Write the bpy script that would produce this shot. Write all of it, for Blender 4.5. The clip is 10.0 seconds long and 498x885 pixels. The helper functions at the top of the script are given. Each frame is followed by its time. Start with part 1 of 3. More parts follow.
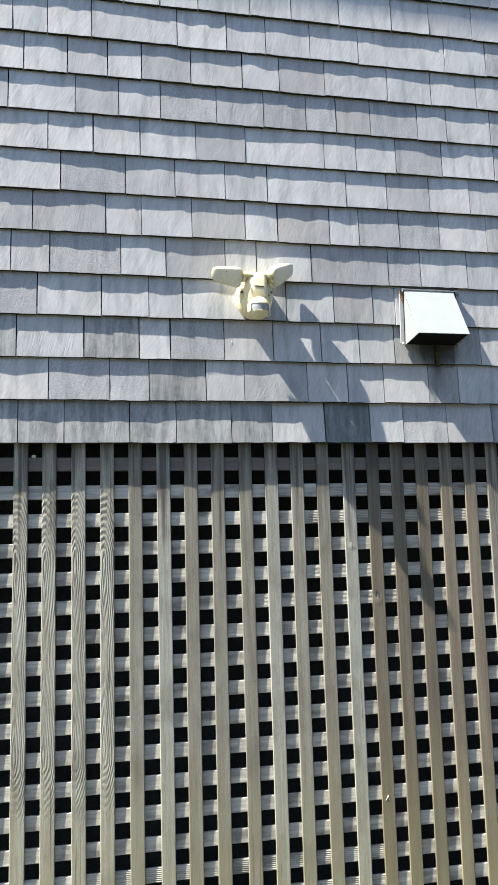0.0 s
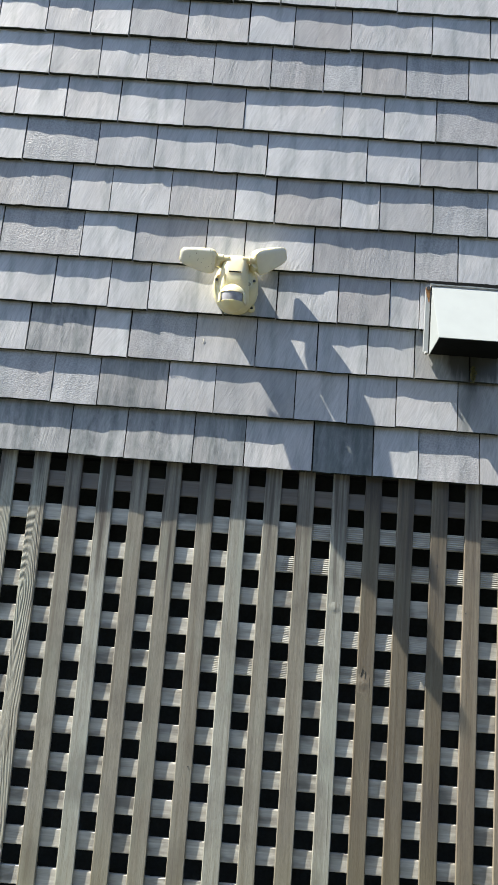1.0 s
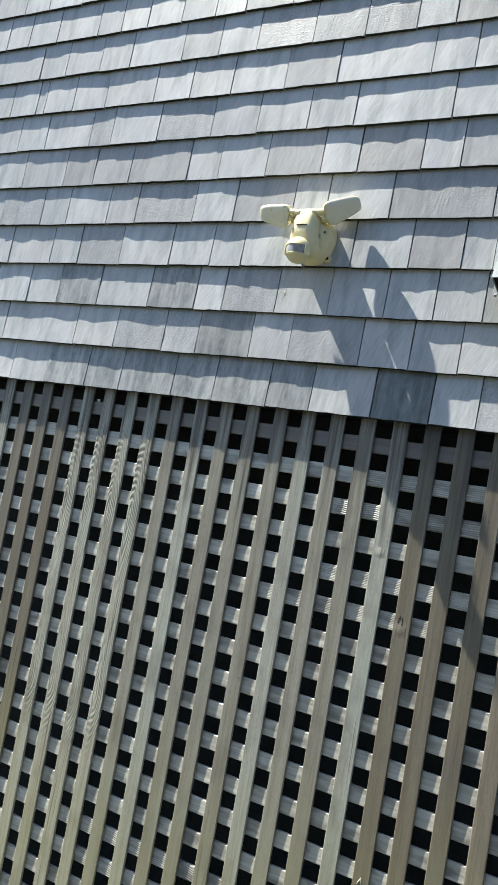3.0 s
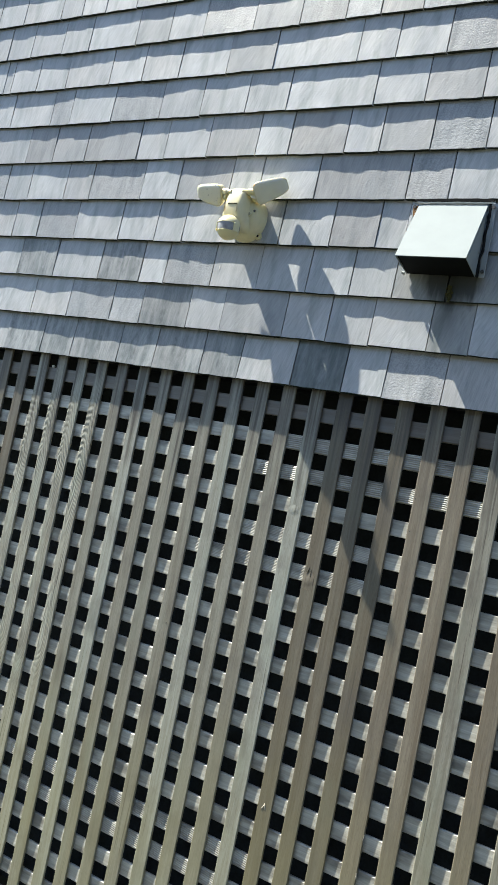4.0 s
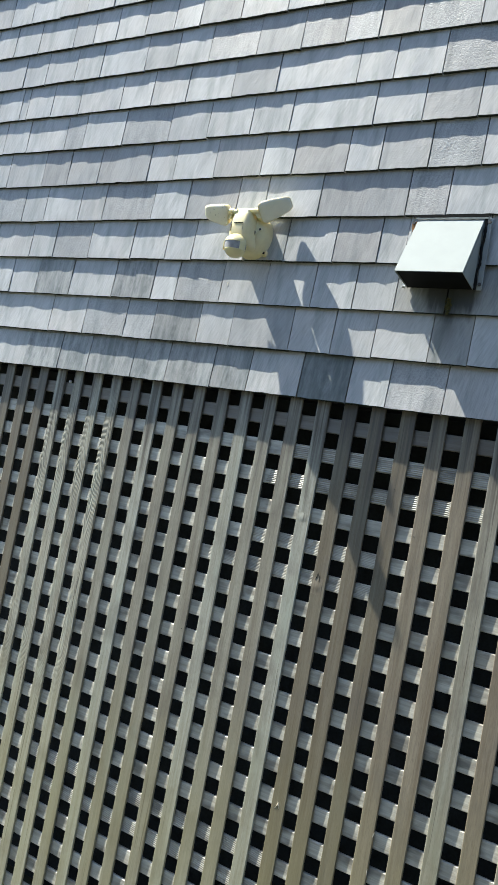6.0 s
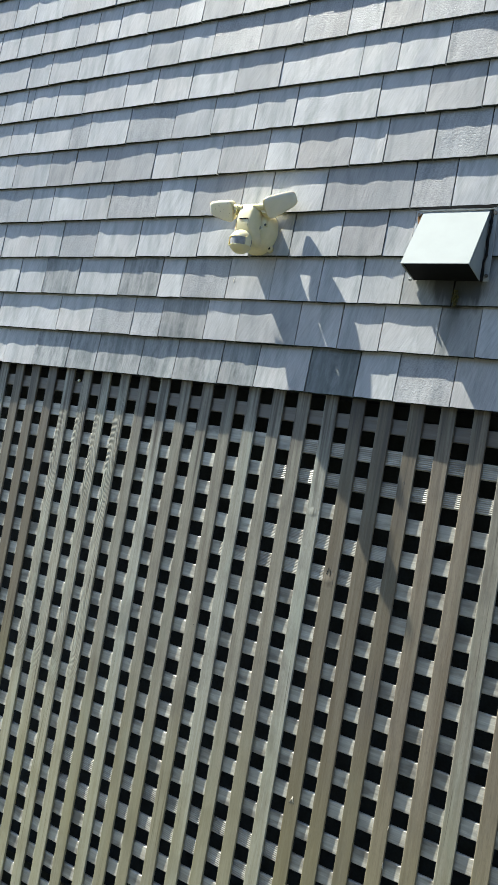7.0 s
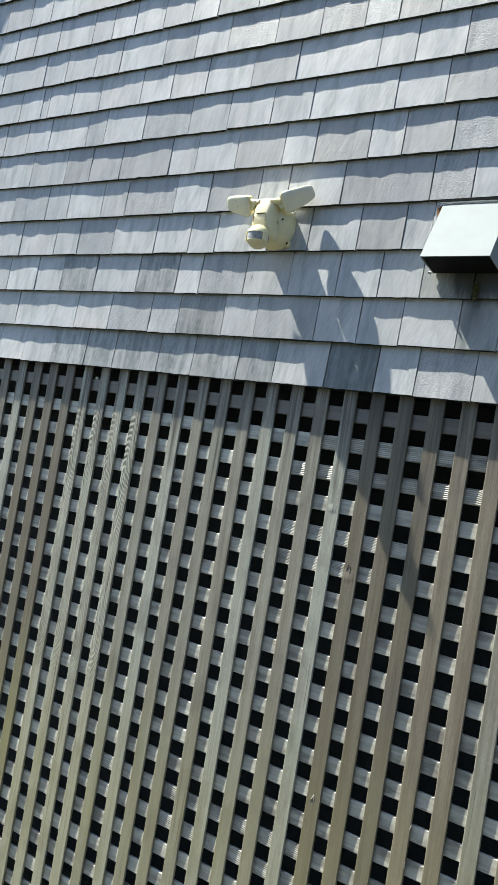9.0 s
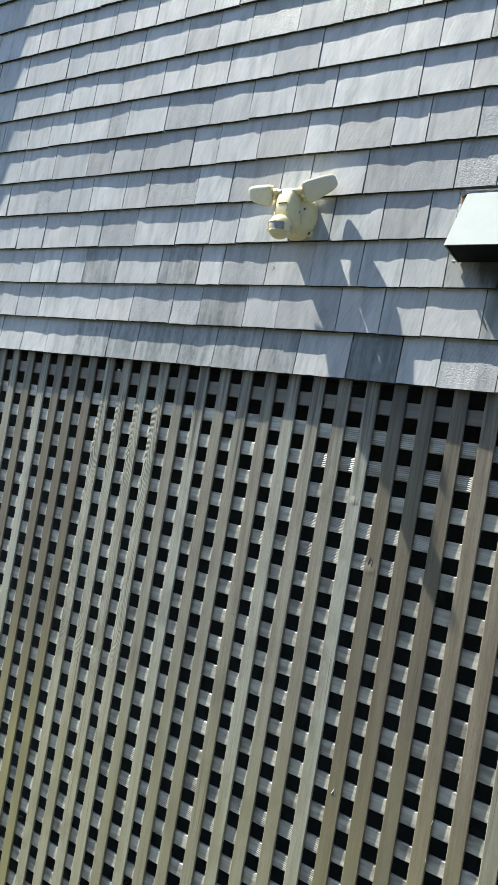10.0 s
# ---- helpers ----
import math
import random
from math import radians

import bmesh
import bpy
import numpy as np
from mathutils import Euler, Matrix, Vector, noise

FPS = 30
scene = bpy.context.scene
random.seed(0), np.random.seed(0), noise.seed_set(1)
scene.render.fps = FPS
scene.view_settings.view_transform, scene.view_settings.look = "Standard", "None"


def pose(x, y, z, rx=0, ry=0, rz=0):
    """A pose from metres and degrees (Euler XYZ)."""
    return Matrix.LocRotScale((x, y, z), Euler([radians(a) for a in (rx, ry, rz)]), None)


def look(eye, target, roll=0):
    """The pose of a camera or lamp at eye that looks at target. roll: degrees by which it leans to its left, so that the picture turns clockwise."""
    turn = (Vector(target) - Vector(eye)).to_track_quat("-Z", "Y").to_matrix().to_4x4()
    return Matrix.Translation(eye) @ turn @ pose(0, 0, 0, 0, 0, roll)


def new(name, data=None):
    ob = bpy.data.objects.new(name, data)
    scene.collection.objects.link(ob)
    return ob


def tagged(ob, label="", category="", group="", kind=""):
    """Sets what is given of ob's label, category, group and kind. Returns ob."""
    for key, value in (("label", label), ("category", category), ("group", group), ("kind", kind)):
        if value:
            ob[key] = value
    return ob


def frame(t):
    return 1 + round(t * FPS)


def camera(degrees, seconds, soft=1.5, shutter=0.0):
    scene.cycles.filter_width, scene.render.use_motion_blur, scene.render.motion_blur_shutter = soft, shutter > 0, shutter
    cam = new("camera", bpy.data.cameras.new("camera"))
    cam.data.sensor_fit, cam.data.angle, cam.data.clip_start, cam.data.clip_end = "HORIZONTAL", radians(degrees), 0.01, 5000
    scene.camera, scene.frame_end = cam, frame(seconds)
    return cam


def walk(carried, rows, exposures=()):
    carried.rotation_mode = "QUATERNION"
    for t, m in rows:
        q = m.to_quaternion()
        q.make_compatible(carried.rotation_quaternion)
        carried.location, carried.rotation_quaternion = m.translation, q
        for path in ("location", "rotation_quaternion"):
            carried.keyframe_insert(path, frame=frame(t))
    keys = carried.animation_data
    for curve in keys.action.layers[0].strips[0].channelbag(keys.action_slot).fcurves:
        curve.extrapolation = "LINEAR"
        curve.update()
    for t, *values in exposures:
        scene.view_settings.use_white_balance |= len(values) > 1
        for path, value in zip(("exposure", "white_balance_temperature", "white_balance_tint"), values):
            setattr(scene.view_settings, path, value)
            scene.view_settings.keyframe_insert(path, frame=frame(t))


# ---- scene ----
cam = camera(35.5, 10.0, soft=1.0)
PATH = [
    (0, (-0.485, -2.076, 1.711), (-0.092, -0.123, 1.891), -1.1),
    (0.3, (-0.317, -1.946, 1.705), (-0.032, 0.019, 1.946), 1.2),
    (0.5, (-0.191, -1.86, 1.721), (-0.012, 0.114, 1.987), 3.0),
    (0.7, (-0.091, -1.779, 1.716), (-0.013, 0.2, 1.992), 4.2),
    (1, (0.037, -1.704, 1.716), (0.005, 0.276, 1.995), 4.4),
    (1.3, (0.153, -1.65, 1.723), (0.052, 0.324, 2.03), 3.8),
    (1.5, (0.216, -1.619, 1.739), (0.04, 0.349, 2.046), 3.8),
    (1.7, (0.269, -1.564, 1.732), (-0.008, 0.392, 2.039), 4.2),
    (2, (0.333, -1.495, 1.732), (-0.145, 0.424, 2.032), 6.3),
    (2.3, (0.429, -1.475, 1.72), (-0.241, 0.391, 1.985), 8.1),
    (2.5, (0.522, -1.542, 1.713), (-0.243, 0.296, 1.905), 8.7),
    (2.7, (0.616, -1.574, 1.719), (-0.22, 0.238, 1.844), 8.2),
    (3, (0.753, -1.639, 1.735), (-0.202, 0.116, 1.816), 9.2),
    (3.2, (0.783, -1.642, 1.732), (-0.219, 0.087, 1.805), 10.6),
    (4.3, (1.053, -1.681, 1.727), (0.074, 0.063, 1.736), 10.5),
    (4.5, (1.055, -1.697, 1.737), (0.062, 0.039, 1.743), 10.3),
    (5, (1.071, -1.696, 1.742), (0.04, 0.017, 1.769), 10.0),
    (6.5, (1.062, -1.701, 1.742), (0.026, 0.009, 1.774), 9.4),
    (7, (1.069, -1.699, 1.741), (0.015, 0.001, 1.758), 8.7),
    (7.5, (1.068, -1.695, 1.74), (-0.002, -0.005, 1.744), 8.4),
    (8, (1.067, -1.69, 1.74), (-0.021, -0.012, 1.743), 8.1),
    (8.5, (1.064, -1.687, 1.738), (-0.026, -0.01, 1.747), 8.2),
    (9, (1.062, -1.689, 1.737), (-0.03, -0.013, 1.742), 8.4),
    (9.5, (1.064, -1.696, 1.739), (-0.02, -0.015, 1.754), 8.4),
    (9.8, (1.059, -1.693, 1.731), (-0.035, -0.019, 1.746), 8.2),
    (10, (1.064, -1.675, 1.731), (-0.078, -0.033, 1.713), 8.5),
]
walk(cam, [(t, look(eye, target, roll)) for t, eye, target, roll in PATH], [(0, 1.63, 6470, 10), (0.4, 1.50, 6470, 10), (2.0, 1.42, 6420, 8), (2.5, 1.36, 6370, 7), (3.2, 1.42, 6320, 6), (10, 1.42, 6320, 5)])

# ---- world, sun ----
SUN_WAY = Vector((0.635, 0.1245, -1.0))          # the way the sunlight travels: steep and grazing along the wall
world = bpy.data.worlds.new("sky")
scene.world = world
world.use_nodes = True
wn = world.node_tree
sky = wn.nodes.new("ShaderNodeTexSky")
sky.sky_type, sky.sun_disc = "NISHITA", False
sky.ozone_density = 4.0
sky.sun_elevation = math.atan2(1.0, math.hypot(0.635, 0.1245))
sky.sun_rotation = math.atan2(-0.635, -0.1245) % (2 * math.pi)
wn.links.new(sky.outputs[0], wn.nodes["Background"].inputs[0])
wn.nodes["Background"].inputs[1].default_value = 0.080
sun = new("sun", bpy.data.lights.new("sun", "SUN"))
sun.data.energy, sun.data.angle, sun.data.color = 5.2, radians(0.53), (1.0, 0.932, 0.815)
sun.matrix_world = look((0, 0, 6), Vector((0, 0, 6)) + SUN_WAY)

# ---- node helpers ----


def material(name, rough=0.7, metal=0.0):
    m = bpy.data.materials.new(name)
    m.use_nodes = True
    b = m.node_tree.nodes["Principled BSDF"]
    b.inputs["Roughness"].default_value, b.inputs["Metallic"].default_value = rough, metal
    return m, m.node_tree, b


def node(tree, kind, **values):
    n = tree.nodes.new(kind)
    for key, value in values.items():
        n.inputs[key.replace("_", " ")].default_value = value
    return n


def maths(tree, op, a, b=0.0, clamp=False):
    n = tree.nodes.new("ShaderNodeMath")
    n.operation, n.use_clamp = op, clamp
    for i, v in enumerate((a, b)):
        if hasattr(v, "links"):
            tree.links.new(v, n.inputs[i])
        else:
            n.inputs[i].default_value = v
    return n.outputs[0]


def coords(tree, scale, turn=None, drift=40.0):
    """Object coordinates, moved apart for each object by its random number and stretched by scale."""
    tc, oi = tree.nodes.new("ShaderNodeTexCoord"), tree.nodes.new("ShaderNodeObjectInfo")
    shift = tree.nodes.new("ShaderNodeVectorMath")
    shift.operation = "ADD"
    tree.links.new(tc.outputs["Object"], shift.inputs[0])
    tree.links.new(maths(tree, "MULTIPLY", oi.outputs["Random"], drift), shift.inputs[1])
    out = shift.outputs[0]
    if turn is not None:
        rot = tree.nodes.new("ShaderNodeVectorRotate")
        rot.rotation_type = "Y_AXIS"
        tree.links.new(tc.outputs["Object"], rot.inputs["Vector"])
        tree.links.new(turn, rot.inputs["Angle"])
        tree.links.new(rot.outputs[0], shift.inputs[0])
    mp = tree.nodes.new("ShaderNodeVectorMath")
    mp.operation = "MULTIPLY"
    tree.links.new(out, mp.inputs[0])
    mp.inputs[1].default_value = scale
    return mp.outputs[0]


def noise_tex(tree, vec, scale, detail=3.0, rough=0.55, warp=0.0):
    n = node(tree, "ShaderNodeTexNoise", Scale=scale, Detail=detail, Roughness=rough, Distortion=warp)
    tree.links.new(vec, n.inputs["Vector"])
    return n.outputs["Fac"]


def ramp(tree, fac, *stops):
    r = tree.nodes.new("ShaderNodeValToRGB")
    tree.links.new(fac, r.inputs[0])
    e = r.color_ramp.elements
    while len(e) < len(stops):
        e.new(0.5)
    for el, (p, col) in zip(e, stops):
        el.position = p
        el.color = (*col, 1) if len(col) == 3 else col
    return r.outputs[0]


def mix(tree, fac, a, b, how="MIX"):
    n = tree.nodes.new("ShaderNodeMix")
    n.data_type, n.blend_type = "RGBA", how
    for sock, v in ((n.inputs[0], fac), (n.inputs[6], a), (n.inputs[7], b)):
        if hasattr(v, "links"):
            tree.links.new(v, sock)
        else:
            sock.default_value = v if isinstance(v, (int, float)) else (*v, 1)
    return n.outputs[2]


def bump(tree, bsdf, height, dist, strength=1.0, under=None):
    b = node(tree, "ShaderNodeBump", Strength=strength, Distance=dist)
    tree.links.new(height, b.inputs["Height"])
    if under is not None:
        tree.links.new(under, b.inputs["Normal"])
    tree.links.new(b.outputs[0], bsdf.inputs["Normal"])
    return b.outputs[0]


# ---- materials ----


def weathering(tree, scale):
    """Broad stains that run over neighbouring pieces, in the wall's own metres."""
    g = tree.nodes.new("ShaderNodeNewGeometry")
    mp = tree.nodes.new("ShaderNodeVectorMath")
    mp.operation = "MULTIPLY"
    tree.links.new(g.outputs["Position"], mp.inputs[0])
    mp.inputs[1].default_value = scale
    return noise_tex(tree, mp.outputs[0], 1.0, 4.0, 0.6)


def shingle_material(name, light, dark, grain, pebble, lean, stain=0.55, soot=False, algae=0.0):
    m, t, b = material(name, 0.45)
    b.inputs["Specular IOR Level"].default_value = 0.5
    oi = t.nodes.new("ShaderNodeObjectInfo")
    turn = maths(t, "MULTIPLY", maths(t, "ADD", oi.outputs["Random"], 0.35), -lean)
    hair = noise_tex(t, coords(t, (520, 80, 34), turn), 1.0, 3.0, 0.65)
    stroke = noise_tex(t, coords(t, (210, 60, 20), turn), 1.0, 4.0, 0.6, 0.4)
    swell = noise_tex(t, coords(t, (34, 30, 12), turn), 1.0, 2.0)
    patch = noise_tex(t, coords(t, (13, 13, 8)), 1.0, 4.0)
    peb = noise_tex(t, coords(t, (230, 200, 300)), 1.0, 3.0, 0.6)
    streak = weathering(t, (34, 20, 5.5))
    tone = mix(t, oi.outputs["Random"], dark, light)
    tone = mix(t, ramp(t, patch, (0.40, (0, 0, 0)), (0.75, (0.5, 0.5, 0.5))), tone, (dark[0] * 0.78, dark[1] * 0.79, dark[2] * 0.80))
    tone = mix(t, ramp(t, streak, (0.54 - 0.1 * stain, (0, 0, 0)), (0.74 - 0.1 * stain, (stain, stain, stain))), tone, (dark[0] * 0.52, dark[1] * 0.58, dark[2] * 0.57))
    hue = ramp(t, noise_tex(t, coords(t, (4, 4, 4), None, 90.0), 1.0, 2.0), (0.44, (0, 0, 0)), (0.68, (1, 1, 1)))
    tone = mix(t, hue, tone, mix(t, 1.0, tone, (1.0, 0.965, 0.94), "MULTIPLY"))
    tone = mix(t, 0.24, tone, ramp(t, stroke, (0.36, (0.5, 0.5, 0.51)), (0.6, (1, 1, 1))), "MULTIPLY")
    tone = mix(t, 0.26, tone, ramp(t, hair, (0.36, (0.45, 0.45, 0.46)), (0.56, (1, 1, 1))), "MULTIPLY")
    if pebble > 0.3:
        tone = mix(t, 0.35, tone, ramp(t, peb, (0.38, (0.4, 0.41, 0.41)), (0.58, (1, 1, 1))), "MULTIPLY")
    if algae:
        drip = weathering(t, (60, 20, 7))
        film = noise_tex(t, coords(t, (55, 55, 38), None, 60.0), 1.0, 5.0, 0.7)
        grown = maths(t, "MULTIPLY", ramp(t, drip, (0.38, (0, 0, 0)), (0.62, (1, 1, 1))), ramp(t, film, (0.36, (0.15, 0.15, 0.15)), (0.62, (1, 1, 1))))
        tone = mix(t, maths(t, "MULTIPLY", grown, algae), tone, (0.100, 0.115, 0.118))
    if soot:
        g = t.nodes.new("ShaderNodeNewGeometry")
        sp = t.nodes.new("ShaderNodeSeparateXYZ")
        t.links.new(g.outputs["Position"], sp.inputs[0])
        dx = maths(t, "MULTIPLY", maths(t, "SUBTRACT", sp.outputs[0], 0.497), 1 / 0.075)
        dz = maths(t, "MULTIPLY", maths(t, "SUBTRACT", sp.outputs[2], 2.180), 1 / 0.075)
        far = maths(t, "ADD", maths(t, "MULTIPLY", dx, dx), maths(t, "MULTIPLY", dz, dz))
        far = maths(t, "ADD", far, maths(t, "MULTIPLY", maths(t, "SUBTRACT", streak, 0.5), 2.2))
        tone = mix(t, ramp(t, far, (0.35, (0.92, 0.92, 0.92)), (1.0, (0, 0, 0))), tone, (0.045, 0.047, 0.047))
        run = maths(t, "MULTIPLY", maths(t, "ABSOLUTE", maths(t, "SUBTRACT", sp.outputs[0], 0.496)), 1 / 0.026)
        run = maths(t, "ADD", run, maths(t, "MULTIPLY", maths(t, "SUBTRACT", streak, 0.5), 2.6))
        fall = maths(t, "MULTIPLY", maths(t, "SUBTRACT", sp.outputs[2], 2.015), 6.0, True)
        tone = mix(t, maths(t, "MULTIPLY", fall, ramp(t, run, (0.3, (0.9, 0.9, 0.9)), (1.1, (0, 0, 0)))), tone, (0.05, 0.052, 0.046))
    t.links.new(tone, b.inputs["Base Color"])
    n1 = bump(t, b, swell, 0.0018, 0.35)
    shown = ramp(t, noise_tex(t, coords(t, (18, 18, 14), None, 70.0), 1.0, 2.0), (0.36, (0.25, 0.25, 0.25)), (0.64, (1, 1, 1)))
    n2 = bump(t, b, maths(t, "MULTIPLY", stroke, shown), 0.0013, grain, n1)
    n3 = bump(t, b, hair, 0.0005, grain, n2)
    bump(t, b, peb, 0.0016, pebble, n3)
    return m


SH_LIGHT, SH_DARK = (0.597, 0.610, 0.625), (0.468, 0.478, 0.490)
shingle_plain = shingle_material("shingle_grey_stain", SH_LIGHT, SH_DARK, 0.36, 0.12, 0.33)
shingle_ridged = shingle_material("shingle_rough_sawn", SH_LIGHT, SH_DARK, 0.58, 0.18, 0.40)
shingle_pebbled = shingle_material("shingle_pebbled", (0.50, 0.513, 0.530), (0.42, 0.431, 0.447), 0.35, 0.52, 0.3)
shingle_mid = shingle_material("shingle_mid_weathered", (0.455, 0.468, 0.476), (0.375, 0.387, 0.395), 0.55, 0.14, 0.3, 0.8, algae=0.75)
shingle_brown = shingle_material("shingle_brown_grey", (0.44, 0.446, 0.456), (0.385, 0.390, 0.398), 0.50, 0.24, 0.36, 0.5)
shingle_sooty = shingle_material("shingle_sooty", (0.41, 0.418, 0.42), (0.36, 0.367, 0.37), 0.5, 0.14, 0.3, 0.7, True)
shingle_dark = shingle_material("shingle_dark_weathered", (0.27, 0.295, 0.30), (0.225, 0.247, 0.25), 0.45, 0.3, 0.3, 0.9, algae=0.9)


def lattice_material(name, grey, brown, ridge=False, vertical=True, ribs=None, stained=False):
    """Weathered slat wood. ridge: raised cathedral grain; ribs: the stretch in x where planer ribs show; stained: dark run-off at the upper end."""
    m, t, b = material(name, 0.46 if vertical else 0.40)
    b.inputs["Specular IOR Level"].default_value = 0.6
    oi = t.nodes.new("ShaderNodeObjectInfo")
    tc = t.nodes.new("ShaderNodeTexCoord")
    sep = t.nodes.new("ShaderNodeSeparateXYZ")
    t.links.new(tc.outputs["Object"], sep.inputs[0])
    place = t.nodes.new("ShaderNodeNewGeometry")
    at = t.nodes.new("ShaderNodeSeparateXYZ")
    t.links.new(place.outputs["Position"], at.inputs[0])
    fine = noise_tex(t, coords(t, (460, 60, 22.0) if vertical else (22.0, 60, 460)), 1.0, 4.0, 0.62, 0.5)
    speck = noise_tex(t, coords(t, (420, 200, 90) if vertical else (90, 200, 420)), 1.0, 2.0)
    wide = noise_tex(t, coords(t, (26, 20, 1.1) if vertical else (1.1, 20, 26)), 1.0, 3.0, warp=0.6)
    blot = noise_tex(t, coords(t, (6, 6, 2.5)), 1.0, 3.0)
    tone = mix(t, ramp(t, oi.outputs["Random"], (0.25, (0, 0, 0)), (0.85, (1, 1, 1))), grey, brown)
    tone = mix(t, maths(t, "MULTIPLY", blot, 0.65), tone, (brown[0] * 0.70, brown[1] * 0.69, brown[2] * 0.66))
    band = noise_tex(t, coords(t, (95, 20, 2.0) if vertical else (2.0, 20, 95), None, 70.0), 1.0, 4.0, 0.6, 0.4)
    tone = mix(t, ramp(t, band, (0.48, (0, 0, 0)), (0.66, (0.6, 0.6, 0.6))), tone, (brown[0] * 0.62, brown[1] * 0.57, brown[2] * 0.52))
    tone = mix(t, ramp(t, band, (0.30, (0.45, 0.45, 0.45)), (0.46, (0, 0, 0))), tone, (grey[0] * 1.22, grey[1] * 1.24, grey[2] * 1.24))
    tone = mix(t, 0.42, tone, ramp(t, fine, (0.32, (0.5, 0.49, 0.47)), (0.62, (1, 1, 1))), "MULTIPLY")
    if vertical:
        tone = mix(t, 0.30, tone, ramp(t, speck, (0.33, (0.5, 0.49, 0.47)), (0.5, (1, 1, 1))), "MULTIPLY")
        moist = weathering(t, (16, 16, 4.5))
        tone = mix(t, ramp(t, moist, (0.30, (0.55, 0.55, 0.55)), (0.48, (0, 0, 0))), tone, (grey[0] * 0.78, grey[1] * 0.86, grey[2] * 0.84))
        crack = noise_tex(t, coords(t, (150, 40, 2.6)), 1.0, 2.0, 0.5, 0.3)
        tone = mix(t, ramp(t, crack, (0.685, (0, 0, 0)), (0.72, (0.75, 0.75, 0.75))), tone, (0.07, 0.058, 0.045))
        tone = mix(t, ramp(t, weathering(t, (13, 13, 7)), (0.50, (0, 0, 0)), (0.68, (0.5, 0.5, 0.5))), tone, (0.12, 0.108, 0.094))
        # Run-off streaks and painted-in shade below the shingles darken the upper ends.
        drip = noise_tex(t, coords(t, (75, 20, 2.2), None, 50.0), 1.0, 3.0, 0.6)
        top_shade = maths(t, "ADD", maths(t, "MULTIPLY", sep.outputs[2], 2.6), maths(t, "MULTIPLY", maths(t, "SUBTRACT", drip, 0.5), 3.2))
        tone = mix(t, ramp(t, maths(t, "ADD", top_shade, 0.5), (0.06, (0, 0, 0)), (0.66, (0.9, 0.9, 0.9))), tone, (0.075, 0.064, 0.054))
        # Lawn's yellow-green bounce put into the wood colour, stronger low and left.
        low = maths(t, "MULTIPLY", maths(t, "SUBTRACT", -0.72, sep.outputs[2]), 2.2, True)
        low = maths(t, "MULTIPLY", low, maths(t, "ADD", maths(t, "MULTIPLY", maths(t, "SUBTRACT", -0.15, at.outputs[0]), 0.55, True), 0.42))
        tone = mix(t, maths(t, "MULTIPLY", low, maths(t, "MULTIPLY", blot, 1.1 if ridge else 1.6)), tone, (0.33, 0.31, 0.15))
    else:
        smear = noise_tex(t, coords(t, (9, 11, 30)), 1.0, 3.0, 0.55)
        tone = mix(t, ramp(t, smear, (0.47, (0, 0, 0)), (0.64, (0.8, 0.8, 0.8))), tone, (0.145, 0.138, 0.125))
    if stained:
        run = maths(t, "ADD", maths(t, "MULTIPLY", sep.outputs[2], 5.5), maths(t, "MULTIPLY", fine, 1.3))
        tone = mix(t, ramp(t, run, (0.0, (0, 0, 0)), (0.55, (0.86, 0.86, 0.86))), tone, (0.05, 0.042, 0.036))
    n1 = bump(t, b, wide, 0.0016, 0.4)
    if ridge:
        across = maths(t, "MULTIPLY", maths(t, "ADD", sep.outputs[0], 0.008), 27.0)
        lower = maths(t, "LESS_THAN", sep.outputs[2], -0.545)
        along = maths(t, "ADD", maths(t, "ADD", sep.outputs[2], 0.315), maths(t, "MULTIPLY", lower, 0.46))
        along = maths(t, "MULTIPLY", along, maths(t, "SUBTRACT", 1.0, maths(t, "MULTIPLY", lower, 2.0)))
        lenx = maths(t, "MULTIPLY", across, across)
        up, down = maths(t, "MAXIMUM", along, 0.0), maths(t, "MAXIMUM", maths(t, "MULTIPLY", along, -1.0), 0.0)
        lenz = maths(t, "ADD", maths(t, "MULTIPLY", up, 3.8), maths(t, "MINIMUM", maths(t, "MULTIPLY", down, 1.3), 0.22))
        oval = maths(t, "SQRT", maths(t, "ADD", lenx, maths(t, "MULTIPLY", lenz, lenz)))
        above = maths(t, "MULTIPLY", maths(t, "MAXIMUM", maths(t, "SUBTRACT", along, 0.035), 0.0), 30.0)
        field = maths(t, "ADD", maths(t, "MULTIPLY", oval, 6.6), above)
        field = maths(t, "ADD", field, maths(t, "MULTIPLY", down, 12.0))
        field = maths(t, "ADD", field, maths(t, "MULTIPLY", noise_tex(t, coords(t, (60, 6, 7), None, 0.09), 1.0, 3.0, 0.55, 0.3), 2.1))
        lines = maths(t, "SINE", maths(t, "MULTIPLY", field, 6.283))
        lines = maths(t, "ADD", maths(t, "MULTIPLY", lines, 0.5), 0.5)
        fade = maths(t, "MULTIPLY", maths(t, "ADD", sep.outputs[2], 1.35), 1.1, True)
        fade = maths(t, "MULTIPLY", fade, maths(t, "MULTIPLY", maths(t, "SUBTRACT", -0.075, sep.outputs[2]), 14.0, True))
        fade = maths(t, "MULTIPLY", fade, ramp(t, noise_tex(t, coords(t, (30, 10, 9), None, 30.0), 1.0, 2.0), (0.32, (0.35, 0.35, 0.35)), (0.6, (1, 1, 1))))
        fade = maths(t, "MULTIPLY", fade, maths(t, "SUBTRACT", 1.0, maths(t, "MULTIPLY", down, 3.0, True)))
        fade = maths(t, "MAXIMUM", fade, maths(t, "MINIMUM", maths(t, "MULTIPLY", down, 1.6), 0.5))
